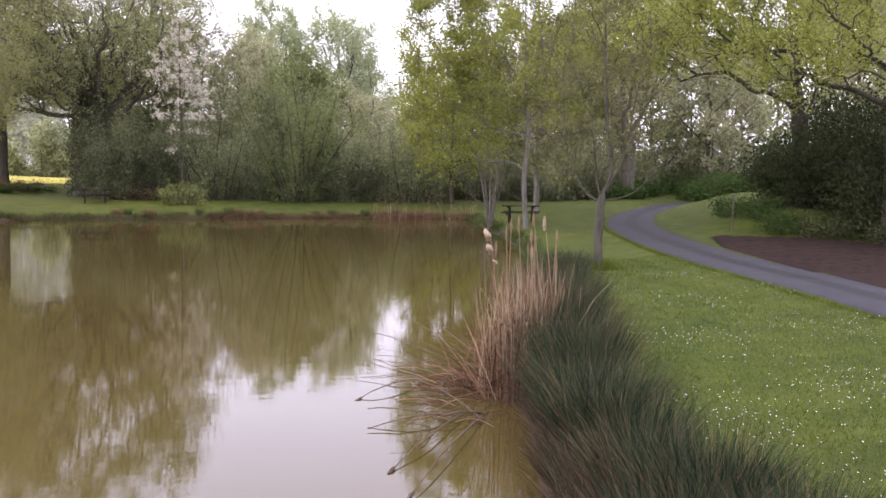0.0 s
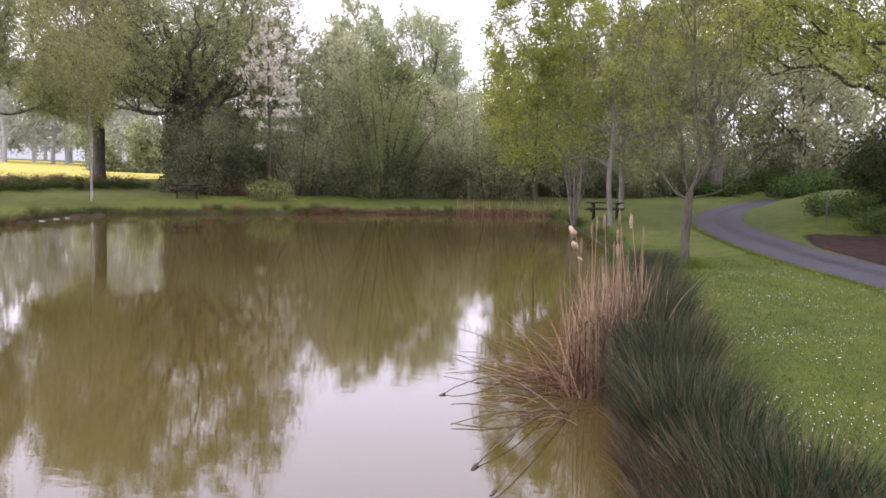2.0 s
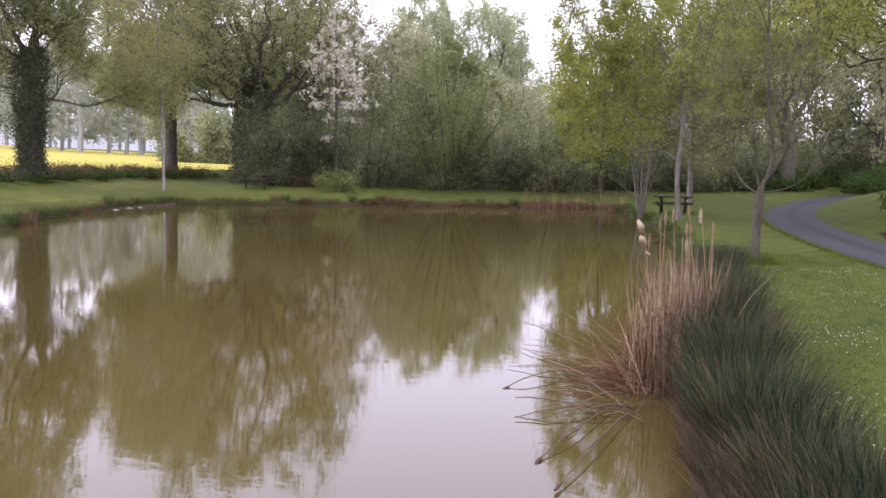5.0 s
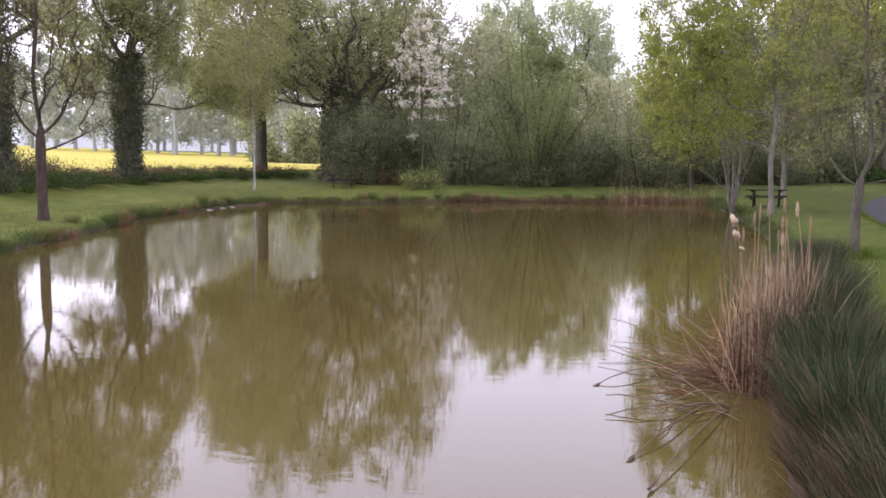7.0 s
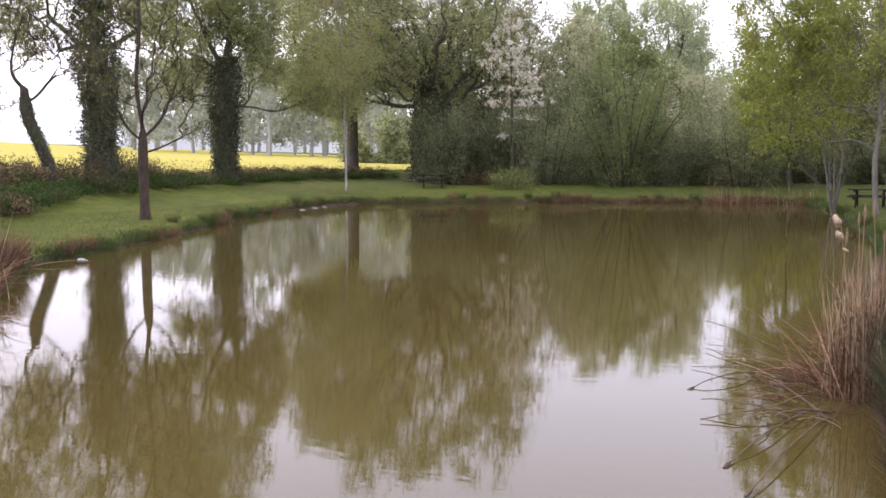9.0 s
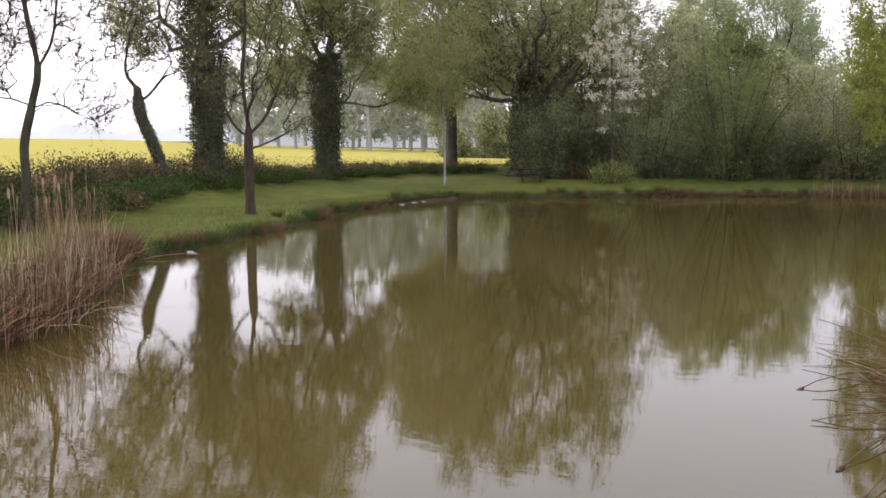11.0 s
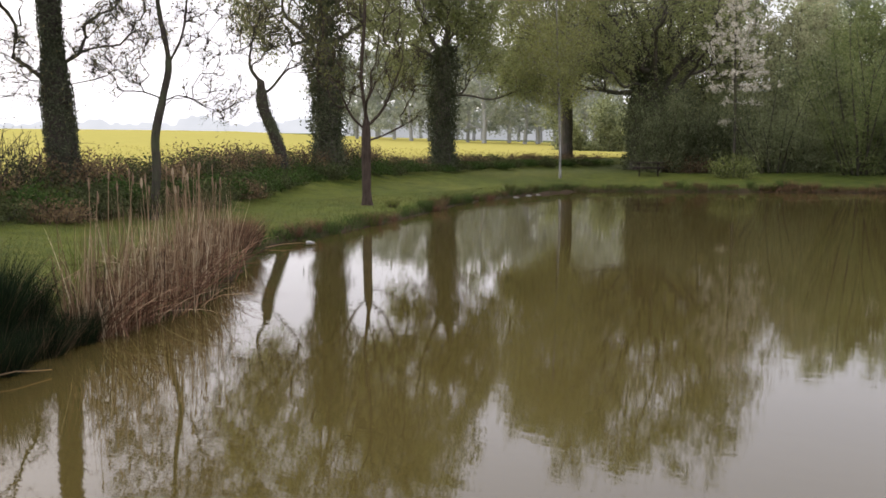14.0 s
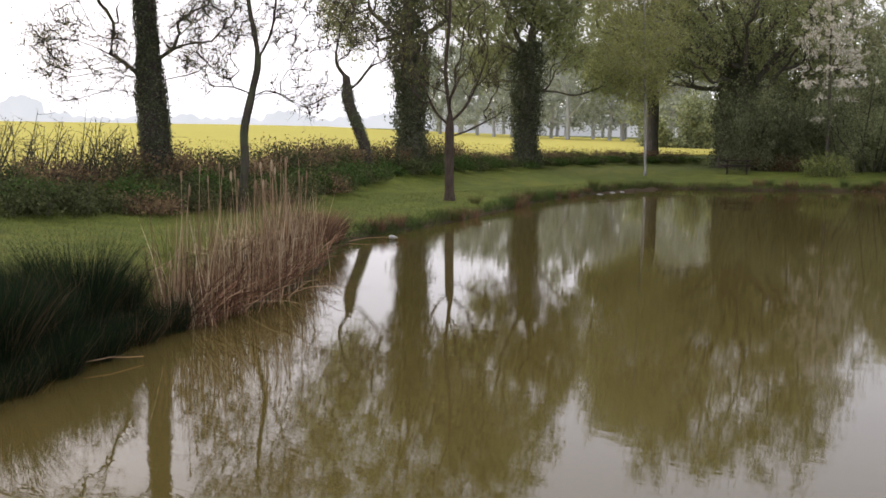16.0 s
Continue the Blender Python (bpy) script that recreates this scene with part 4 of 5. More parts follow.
WOOD = [(17.2, 75, 13, 4.5, LEAF_SHRUB), (14.3, 76, 14.0, 4.8, LEAF_SHRUB), (12.0, 72, 11.5, 4.4, LEAF_OLIVE), (8.4, 67, 9.8, 3.6, LEAF_SPRING), (18.2, 80, 16, 6.0, LEAF_OAK), (3.4, 98, 11.5, 5.0, LEAF_POPLAR), (1.0, 92, 9.5, 4.6, LEAF_OLIVE),
        (-2.2, 80, 11, 4.6, LEAF_SPRING), (-5.0, 74, 13, 5.2, LEAF_OLIVE), (-8.0, 80, 15, 5.6, LEAF_OLIVE), (5.6, 76, 8.5, 4.0, LEAF_OLIVE), (10.5, 66, 8, 3.4, LEAF_SHRUB), (-3.6, 96, 14, 6, LEAF_OLIVE), (-6.5, 100, 15, 6, LEAF_OLIVE)]
for i, (az, dist, h, cr, lf) in enumerate(WOOD):
    x, y = at(az, dist)
    grown("wood_tree", x, y, "grey-barked woodland tree in half-open leaf", BARK_GREY, lf, [(0, 0, 0), (0.1, 0, h * 0.3), (0.3 * math.sin(i), 0, h * 0.6), (0, 0, h * 0.85)], 0.15 + 0.006 * h,
          [(0.3 * math.sin(i * 3), 0, h * 0.56, cr * 0.85, h * 0.43, 170), (cr * 0.3 * math.sin(i * 2 + 1), 0, h * 0.4, cr * 0.8, h * 0.3, 60)], int(1700 * h), 0.2, 40 + i, 0.35, 0.02, 0.9, 0.42, 4, 1.1, 0.6, group="wood behind the pond")

# trees over the lane
grown("lane_oak", 15.0, 31.4, "spreading oak in yellow-green leaf over the lane", BARK_OAK, LEAF_LIME, [(0, 0, 0), (0, 0, 3), (0.3, 0, 6), (0.4, 0, 9)], 0.36,
      [(2.6, 0, 9.2, 6.0, 3.9, 560), (6.6, 0, 8.0, 2.6, 2.2, 130), (-2, 0, 8.5, 5, 4, 160), (3.0, -2, 6.0, 2.4, 0.8, 50)], 62000, 0.105, 61, 0.4, 0.012, 0.6, 0.26, 4, 0.8, 0.25, 0.12, clumpy=1.0, slim=0.5)
grown("lane_oak", 15.8, 42.0, "oak in yellow-green leaf leaning over the lane", BARK_OAK, LEAF_LIME, [(0, 0, 0), (0, 0, 3), (0.3, 0, 6), (0.4, 0, 9)], 0.36,
      [(3.4, 0, 9.6, 5.6, 4.2, 460), (7.0, 0, 8.2, 2.6, 2.4, 110), (-1, 0, 8.5, 5, 4, 120)], 46000, 0.13, 62, 0.4, 0.014, 0.7, 0.3, 4, 0.9, 0.25, 0.12, clumpy=1.0, slim=0.5)
x, y = at(-11.0, 75)
grown("lane_ash", x, y, "dark forked tree beside the lane", BARK_OAK_HAZE, LEAF_OLIVE, [(0, 0, 0), (0, 0, 4), (0.4, 0, 7), (0.6, 0, 11)], 0.55,
      [(0, 0, 12, 6.2, 6.2, 420)], 22000, 0.2, 63, 0.42, 0.022, 0.9, 0.45, 4, 1.1, 0.5, forks=[[(0, 0, 5.0), (-1.4, 0, 7.4), (-2.4, 0, 11)]])
for i, (px, py, h) in enumerate([(17, 96, 11), (24, 92, 11), (31, 88, 13), (34, 108, 14), (22, 118, 15), (13, 104, 13), (38, 78, 14), (27, 66, 12), (24, 55, 11), (19.3, 88, 12), (23.5, 84, 12), (29, 96, 12)]):
    tree("lane_side_tree", px, py, h, 0.2, "hazy tree along the far end of the lane", BARK_GREY, LEAF_SHRUB if i % 2 else LEAF_OLIVE, 7000, 0.34, 0.04, h * 0.38, 14, 30, 6, 5, 0.04, 0.12, seed=70 + i, group="trees along the lane", twig_len=1.1, spread=0.6)

# understorey: one shrub after another along the far bank
UNDER = [(19.2, 61.5, 3.4, 4.5, 4.2, LEAF_DARK), (18.0, 62, 4.6, 4.5, 6.8, LEAF_DARK), (15.6, 63.5, 4.4, 4, 5.4, LEAF_SHRUB), (13.2, 62, 4.4, 4, 5.6, LEAF_SHRUB), (10.8, 61.5, 4.4, 4, 4.8, LEAF_SHRUB),
         (8.6, 60, 2.6, 3, 6.6, LEAF_SPRING), (6.6, 61.5, 4.2, 4, 4.8, LEAF_DARK), (4.4, 61.5, 4.2, 4, 4.6, LEAF_SHRUB), (2.2, 62.5, 4.4, 4, 4.8, LEAF_SHRUB), (-0.2, 65, 4.4, 4, 4.4, LEAF_DARK), (-2.6, 66, 4.6, 4, 4.6, LEAF_DARK),
         (-5.2, 66, 4.8, 4, 4.4, LEAF_DARK), (-7.6, 70, 4.8, 4, 4.4, LEAF_DARK), (-9.6, 82, 5, 4, 3.6, LEAF_SHRUB), (18.4, 66, 4, 4, 5.6, LEAF_SHRUB), (-11.6, 84, 5, 4, 4.2, LEAF_SHRUB), (-9.6, 90, 6, 5, 5, LEAF_SHRUB), (-12.6, 96, 6, 5, 5, LEAF_SHRUB), (-14.8, 100, 7, 5, 5, LEAF_SHRUB), (-16.5, 92, 6, 5, 5, LEAF_SHRUB)]
for i, (az, dist, w, d, h, lf) in enumerate(UNDER):
    x, y = at(az + 0.4 * math.sin(i * 5.1), dist + 1.2 * math.sin(i * 3.7))
    h = h * (1.0 + 0.28 * math.sin(i * 2.6 + 1))
    shrub("shrub", x, y, w * (1 + 0.2 * math.sin(i * 4.4)), d, h, "dense dark shrub at the edge of the wood" if lf is LEAF_DARK else "grey-green shrub at the edge of the wood", lf, 21000, 0.12, 100 + i, 24, group="shrubs behind the far bank")
x, y = at(15.3, 56.8)
shrub("elder_bush", x, y, 3.0, 2.0, 1.5, "low bush in fresh pale green leaf", LEAF_YELLOW, 1800, 0.12, 131, 16)
x, y = at(18.3, 60)
shrub("bramble_patch", x, y, 4.2, 1.6, 1.1, "reddish brown bramble thicket", LEAF_RED, 2500, 0.12, 132, 26)

# rank green herbs beyond the end of the lawn
for i, (az, dist, hh) in enumerate([(-6.4, 70, 1.0), (-8.0, 71, 1.2), (-9.4, 72, 1.3), (-10.8, 73, 1.2), (-12.0, 78, 1.5), (-13.2, 84, 1.8), (-14.6, 86, 1.8), (-16.2, 76, 1.6), (-15.6, 80, 1.8), (-17.0, 70, 1.6), (-16.8, 63, 1.2)]):
    x, y = at(az, dist)
    shrub("verge_herbs", x, y, 5.0, 2.6, hh, "rank green nettles and grass beside the lane", HERB, 4000, 0.15, 560 + i, 14, group="herbs beside the lane")

# thicket that closes the wood at the back
for i, az in enumerate(np.arange(23.0, -9.0, -3.6)):
    x, y = at(az, 106 + 4 * math.sin(i * 2.1))
    shrub("thicket", x, y, 11, 5, 6.5 + 1.2 * math.sin(i * 1.3), "grey-green thicket deep in the wood", LEAF_SHRUB, 7000, 0.42, 180 + i, 20, group="thicket behind the wood")

# dark hedge beyond the lane
for i, (px, py, h) in enumerate([(15.9, 41.5, 3.6), (16.0, 39.2, 4.2), (16.1, 36.8, 4.8), (16.3, 34.4, 5.4), (16.2, 31.8, 5.4), (17.0, 28.8, 5.4), (17.2, 46.0, 3.8), (17.6, 39.0, 5.6), (18.5, 34.5, 6.4), (17.6, 25.4, 5.0)]):
    shrub("hedge_bush", px, py, 3.4, 3.2, h, "dense dark evergreen hedge bush", LEAF_HEDGE, 9000, 0.14, 150 + i, 22, group="hedge beyond the lane")
for i, (px, py) in enumerate([(11.9, 38.4), (12.2, 36.8), (12.9, 35.2), (13.8, 33.6), (14.9, 31.0), (15.6, 28.2)]):
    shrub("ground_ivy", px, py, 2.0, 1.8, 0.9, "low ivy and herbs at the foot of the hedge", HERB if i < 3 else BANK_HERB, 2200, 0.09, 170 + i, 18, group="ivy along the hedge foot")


# hedge bank between lawn and field
def hedge_bank():
    r = np.random.default_rng(5)
    line = smooth_line(HEDGE, 4)
    d = np.gradient(line, axis=0)
    nrm = unit(np.stack([d[:, 1], -d[:, 0]], -1))
    for i in range(3, len(line) - 2):
        p = line[i] + nrm[i] * r.uniform(-0.3, 0.3)
        far_ = np.hypot(*p)
        near_ = p[1] < 18.5
        lf, lab = [(LEAF_RED, "brown bramble scrub on the hedge bank"), (BANK_HERB, "green mixed scrub on the hedge bank"), (LEAF_RED, "dead bracken and bramble on the hedge bank")][i % 3]
        hh = r.uniform(0.7, 1.05) if p[1] < 24 else r.uniform(1.0, 1.4) if p[1] < 44 else r.uniform(0.4, 0.6)
        shrub("bank_scrub", p[0], p[1], 3.0, 1.8, hh, lab, lf, 2200 if p[1] < 44 else 1200, 0.095, 200 + i, 20, group="scrub along the hedge bank")
        if near_:
            q = line[i] - nrm[i] * 0.5
            shrub("thorn_bush", q[0], q[1], 2.6, 1.6, r.uniform(1.7, 2.6), "bare twiggy thorn bush with opening buds", THORN, 420, 0.05, 330 + i, 22, bark=BARK_OAK, group="thorn bushes in the hedge", gap=0.4)
        if p[1] < 25:
            q = line[i] + nrm[i] * r.uniform(2.3, 2.7)
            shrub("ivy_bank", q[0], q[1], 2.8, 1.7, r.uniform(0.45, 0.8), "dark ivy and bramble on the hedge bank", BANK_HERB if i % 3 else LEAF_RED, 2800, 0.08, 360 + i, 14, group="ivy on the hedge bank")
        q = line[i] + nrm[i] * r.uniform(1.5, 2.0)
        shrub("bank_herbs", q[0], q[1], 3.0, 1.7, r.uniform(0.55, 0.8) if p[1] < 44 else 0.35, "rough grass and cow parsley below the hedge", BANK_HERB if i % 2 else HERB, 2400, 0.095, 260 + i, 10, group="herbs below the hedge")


hedge_bank()


# ---------------- rape field ----------------
def build_field():
    line = HEDGE_L
    d = np.gradient(line, axis=0)
    nrm = unit(np.stack([-d[:, 1], d[:, 0]], -1))
    near = line + nrm * 1.9
    poly = np.vstack([near, [(-27, 78), (-34, 112), (-58, 142), (-120, 180), (-200, 230), (-330, 330), (-520, 200), (-520, -60), (-60, -40)]])
    xs = np.concatenate([np.arange(-520, -80, 8.0), np.arange(-80, -22, 0.9)])
    ys = np.concatenate([np.arange(-60, 100, 0.9), np.arange(100, 336, 6.0)])
    top = lambda x, y: ground_z(x, y) * 0 + 1.45 + 0.024 * np.clip(-x - 34, 0, 296) + 0.07 * bumpy(x * 1.4, y * 1.4)
    me = sheet("crop", xs, ys, top, RAPE, lambda x, y: inside(x, y, poly))
    ob = thing("rape_field", (0, 0, 0), "yellow oilseed rape in full flower", "crop field", kind="stuff")
    part("crop", me, ob)
    r = np.random.default_rng(3)
    x = r.uniform(-75, -26, 160000)
    y = r.uniform(-15, 85, 160000)
    k = inside(x, y, poly)
    x, y = x[k][:34000], y[k][:34000]
    z = top(x, y) + r.uniform(-0.45, 0.16, len(x))
    part("flowers", leaves_mesh("flowers", np.stack([x, y, z], -1), 0.13, RAPE, r), ob)


build_field()


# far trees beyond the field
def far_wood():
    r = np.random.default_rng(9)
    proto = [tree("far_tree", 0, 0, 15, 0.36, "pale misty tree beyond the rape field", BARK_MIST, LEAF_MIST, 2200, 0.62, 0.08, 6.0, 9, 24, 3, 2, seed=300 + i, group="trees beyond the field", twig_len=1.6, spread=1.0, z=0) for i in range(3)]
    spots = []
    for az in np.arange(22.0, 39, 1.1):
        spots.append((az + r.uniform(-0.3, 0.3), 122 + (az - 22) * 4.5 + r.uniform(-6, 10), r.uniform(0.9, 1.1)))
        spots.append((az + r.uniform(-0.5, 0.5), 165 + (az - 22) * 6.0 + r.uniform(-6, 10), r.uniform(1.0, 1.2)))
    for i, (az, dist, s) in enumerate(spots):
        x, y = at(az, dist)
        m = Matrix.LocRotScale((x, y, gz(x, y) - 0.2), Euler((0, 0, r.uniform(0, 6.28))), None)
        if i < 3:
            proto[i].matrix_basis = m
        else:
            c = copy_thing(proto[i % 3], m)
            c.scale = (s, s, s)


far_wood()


def misty_treeline():
    """Glowing sheet shaped as far trees in mist, hundreds of metres beyond the field."""
    az = np.arange(14.0, 80.0, 0.12)
    r = np.random.default_rng(12)
    prof = 3.2 + 0.5 * np.sin(az * 2.2) + 0.35 * np.sin(az * 9.1)
    for c, w, h in [(61.2, 1.2, 8.5), (63.6, 1.3, 8), (66.5, 2, 9), (59.4, 0.8, 2.5), (46.8, 1.1, 3.6), (45.4, 0.5, 2.0), (42.6, 1.0, 2.2), (40.5, 1.3, 3), (35, 4, 8), (28, 6, 9), (20, 5, 9), (52.5, 0.9, 1.2)]:
        prof += h * np.clip(1 - ((az - c) / w) ** 2, 0, 1) ** 0.35
    prof += np.convolve(r.normal(size=len(az)), np.ones(3) / 3, 'same') * 0.45
    dist = 430.0
    x, y = -dist * np.sin(np.radians(az)), dist * np.cos(np.radians(az))
    base = 1.0 + 0.024 * np.clip(-x - 34, 0, 296)
    v = np.concatenate([np.stack([x, y, base - 3], -1), np.stack([x, y, base + prof], -1), np.stack([x * 1.03, y * 1.03, base + prof * 0.8], -1)])
    n = len(az)
    k = np.arange(n - 1)
    q = np.concatenate([np.stack([k, k + 1, k + n + 1, k + n], -1), np.stack([k + n, k + n + 1, k + 2 * n + 1, k + 2 * n], -1)])
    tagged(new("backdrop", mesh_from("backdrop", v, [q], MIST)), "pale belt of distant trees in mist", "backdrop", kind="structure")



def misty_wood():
    """Glowing sheet as haze in the wood beyond the field, a quarter kilometre off."""
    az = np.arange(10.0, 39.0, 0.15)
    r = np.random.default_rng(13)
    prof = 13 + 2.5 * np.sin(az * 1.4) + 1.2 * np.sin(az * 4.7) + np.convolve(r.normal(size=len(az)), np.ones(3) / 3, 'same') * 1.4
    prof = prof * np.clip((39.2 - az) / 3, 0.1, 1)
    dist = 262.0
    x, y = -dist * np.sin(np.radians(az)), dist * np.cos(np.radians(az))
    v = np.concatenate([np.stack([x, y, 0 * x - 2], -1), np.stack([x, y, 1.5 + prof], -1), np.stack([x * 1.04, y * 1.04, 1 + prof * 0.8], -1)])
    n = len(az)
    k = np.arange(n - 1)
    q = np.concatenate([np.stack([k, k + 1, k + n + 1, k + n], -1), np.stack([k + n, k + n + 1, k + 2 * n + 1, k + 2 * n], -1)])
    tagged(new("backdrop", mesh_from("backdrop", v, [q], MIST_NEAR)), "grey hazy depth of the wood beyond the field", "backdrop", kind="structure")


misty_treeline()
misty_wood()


# ---------------- waterside plants ----------------
def rush_tuft(x, y, rad, h, n, seed, dry=0.2, label="dense tuft of dark green rushes", green=RUSH):
    r = np.random.default_rng(seed)
    z0 = gz(x, y) - 0.05
    ob = thing("rush_tuft", (x, y, z0), label, "rush", "rushes on the bank")
    for nm, k, m, lab in (("blade_mass", int(n * (1 - dry)), green, ""), ("dead_blade_mass", int(n * dry), RUSH_DRY, "dead brown blades")):
        if k < 1:
            continue
        g = Geo()
        a = r.uniform(0, 2 * math.pi, k)
        q = np.sqrt(r.uniform(0, 1, k))
        base = np.stack([np.cos(a) * q * rad * 0.55, np.sin(a) * q * rad * 0.55, np.zeros(k)], -1)
        tilt = 0.04 + 0.26 * q + 0.12 * np.abs(r.normal(size=k))
        if nm == "dead_blade_mass":
            tilt = tilt + 0.25
        a2 = a + 0.7 * r.normal(size=k)
        d = unit(np.stack([np.cos(a2) * tilt - 0.06, np.sin(a2) * tilt, np.ones(k)], -1))
        ln = h * (0.45 + 0.7 * r.beta(2.2, 1.6, k))
        blades(g, base, d, ln, r.uniform(0.0045, 0.0085, k), ln * r.uniform(0.02, 0.30, k), r, 3)
        part(nm, g.mesh(nm, m), ob, lab)
    return ob


RUSHES = [(2.15, 4.1, 0.75), (2.05, 4.7, 0.75), (2.2, 5.3, 0.7), (1.95, 5.9, 0.75), (1.75, 3.7, 0.75), (1.35, 4.3, 0.8), (1.75, 4.9, 0.8), (1.35, 5.4, 0.85), (1.75, 6.0, 0.8), (1.4, 6.6, 0.85), (1.65, 7.3, 0.85), (1.35, 7.9, 0.9), (1.6, 8.6, 0.9), (1.4, 9.3, 0.95), (1.62, 10.0, 0.95), (1.5, 10.8, 1.05), (1.75, 11.5, 1.0), (1.65, 12.3, 1.1), (1.85, 13.1, 1.1),
          (1.9, 14.1, 1.1), (2.05, 15.3, 1.05), (2.3, 16.7, 1.0), (2.4, 18.3, 1.0), (2.7, 20.2, 0.9), (2.95, 22.0, 0.75)]
for i, (x, y, h) in enumerate(RUSHES):
    rush_tuft(x + 0.06 * math.sin(i * 2.3), y, 0.42 + 0.06 * math.sin(i * 1.7), h * (1 + 0.12 * math.sin(i * 4.1)), 1700, 400 + i, 0.45 if i in (5, 7, 9, 16) else 0.1)
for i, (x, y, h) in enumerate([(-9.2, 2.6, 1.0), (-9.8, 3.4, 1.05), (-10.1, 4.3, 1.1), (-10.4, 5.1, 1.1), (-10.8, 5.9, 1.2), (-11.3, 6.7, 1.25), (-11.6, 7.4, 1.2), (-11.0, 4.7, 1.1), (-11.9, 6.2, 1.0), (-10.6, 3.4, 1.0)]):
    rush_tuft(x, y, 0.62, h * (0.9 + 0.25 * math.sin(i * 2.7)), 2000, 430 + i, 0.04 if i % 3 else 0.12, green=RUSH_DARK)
for i, (x, y) in enumerate([(1.1, 4.0), (1.2, 4.6), (1.1, 5.3), (1.2, 5.8), (1.1, 6.4), (1.15, 7.1), (1.1, 7.7), (1.2, 8.4), (1.2, 9.1), (1.25, 9.7), (1.3, 10.4)]):
    rush_tuft(x, y, 0.42, 0.55, 700, 480 + i, 0.75, "low tuft of dead rushes at the waterline")
for i, (x, y, h, dry) in enumerate([(-20.2, 28.2, 0.5, 0.4), (-20.6, 31.6, 0.5, 0.6), (-21.5, 34.2, 0.55, 0.3), (-22.6, 41.8, 0.75, 0.15), (-22.3, 43.8, 0.55, 0.2), (2.2, 44.5, 0.7, 0.05), (2.5, 42.5, 0.6, 0.3), (2.9, 36.0, 0.7, 0.5), (3.0, 31.0, 0.7, 0.3)]):
    rush_tuft(x, y, 0.26, h * 0.9, 260, 450 + i, min(1.0, dry + 0.2), "small tuft of grass and dead stems", GRASS_BLADE)

# ragged clumps that overhang the bank across the water
r_ = np.random.default_rng(91)
BANK_LINE = np.array([(-17.3, 19.2), (-17.9, 21.6), (-18.6, 24.5), (-20.0, 29.8), (-21.5, 35.0), (-22.2, 41.0), (-21.6, 45.4), (-17.5, 48.6), (-14.2, 50.3), (-10.2, 51.5), (-5.9, 52.7), (-1.6, 54.0)])
BANK_DENSE = smooth_line(BANK_LINE, 5)
for i in range(46):
    u_ = r_.uniform(0, len(BANK_DENSE) - 1.01)
    p_ = BANK_DENSE[int(u_)] * (1 - u_ % 1) + BANK_DENSE[int(u_) + 1] * (u_ % 1) + r_.normal(size=2) * 0.10
    kind_ = (HERB, "green bank clump of coarse grass and dock", 0.15) if i % 5 < 2 else (REED_RED, "dead red-brown bank clump of dock stems", 0.3) if i % 5 < 4 else (GRASS_BLADE, "pale grass clump on the pond bank", 0.5)
    rush_tuft(p_[0], p_[1], r_.uniform(0.28, 0.6), r_.uniform(0.28, 0.62), 300, 800 + i, kind_[2], kind_[1], kind_[0])

for i, (x, y, h) in enumerate([(1.32, 10.75, 0.5), (1.45, 11.2, 0.6), (1.28, 11.1, 0.55)]):
    rush_tuft(x, y, 0.4, h, 700, 870 + i, 0.1, "rusty dead leaves matted beside the cattails", REED_RED)

# dead rush stools at the end of the cattails, and low dead rushes in front of the green ones
for i, (x, y, h) in enumerate([(-16.2, 16.3, 1.05), (-15.8, 15.6, 0.9), (-16.7, 17.0, 0.7)]):
    rush_tuft(x, y, 0.55, h, 900, 465 + i, 0.3, "dense stool of dead red-brown rushes", REED_RED)
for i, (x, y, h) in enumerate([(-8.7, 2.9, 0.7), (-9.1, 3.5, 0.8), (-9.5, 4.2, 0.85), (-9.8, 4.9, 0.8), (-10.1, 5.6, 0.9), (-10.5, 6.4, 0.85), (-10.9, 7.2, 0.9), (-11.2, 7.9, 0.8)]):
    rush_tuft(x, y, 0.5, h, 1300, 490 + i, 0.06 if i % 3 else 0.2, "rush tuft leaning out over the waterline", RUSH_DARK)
for i, (x, y) in enumerate([(-12.4, 9.0), (-13.0, 9.6)]):
    rush_tuft(x, y, 0.3, 1.3, 60, 475 + i, 0.0, "few broad green iris blades among the reeds", GRASS_BLADE)


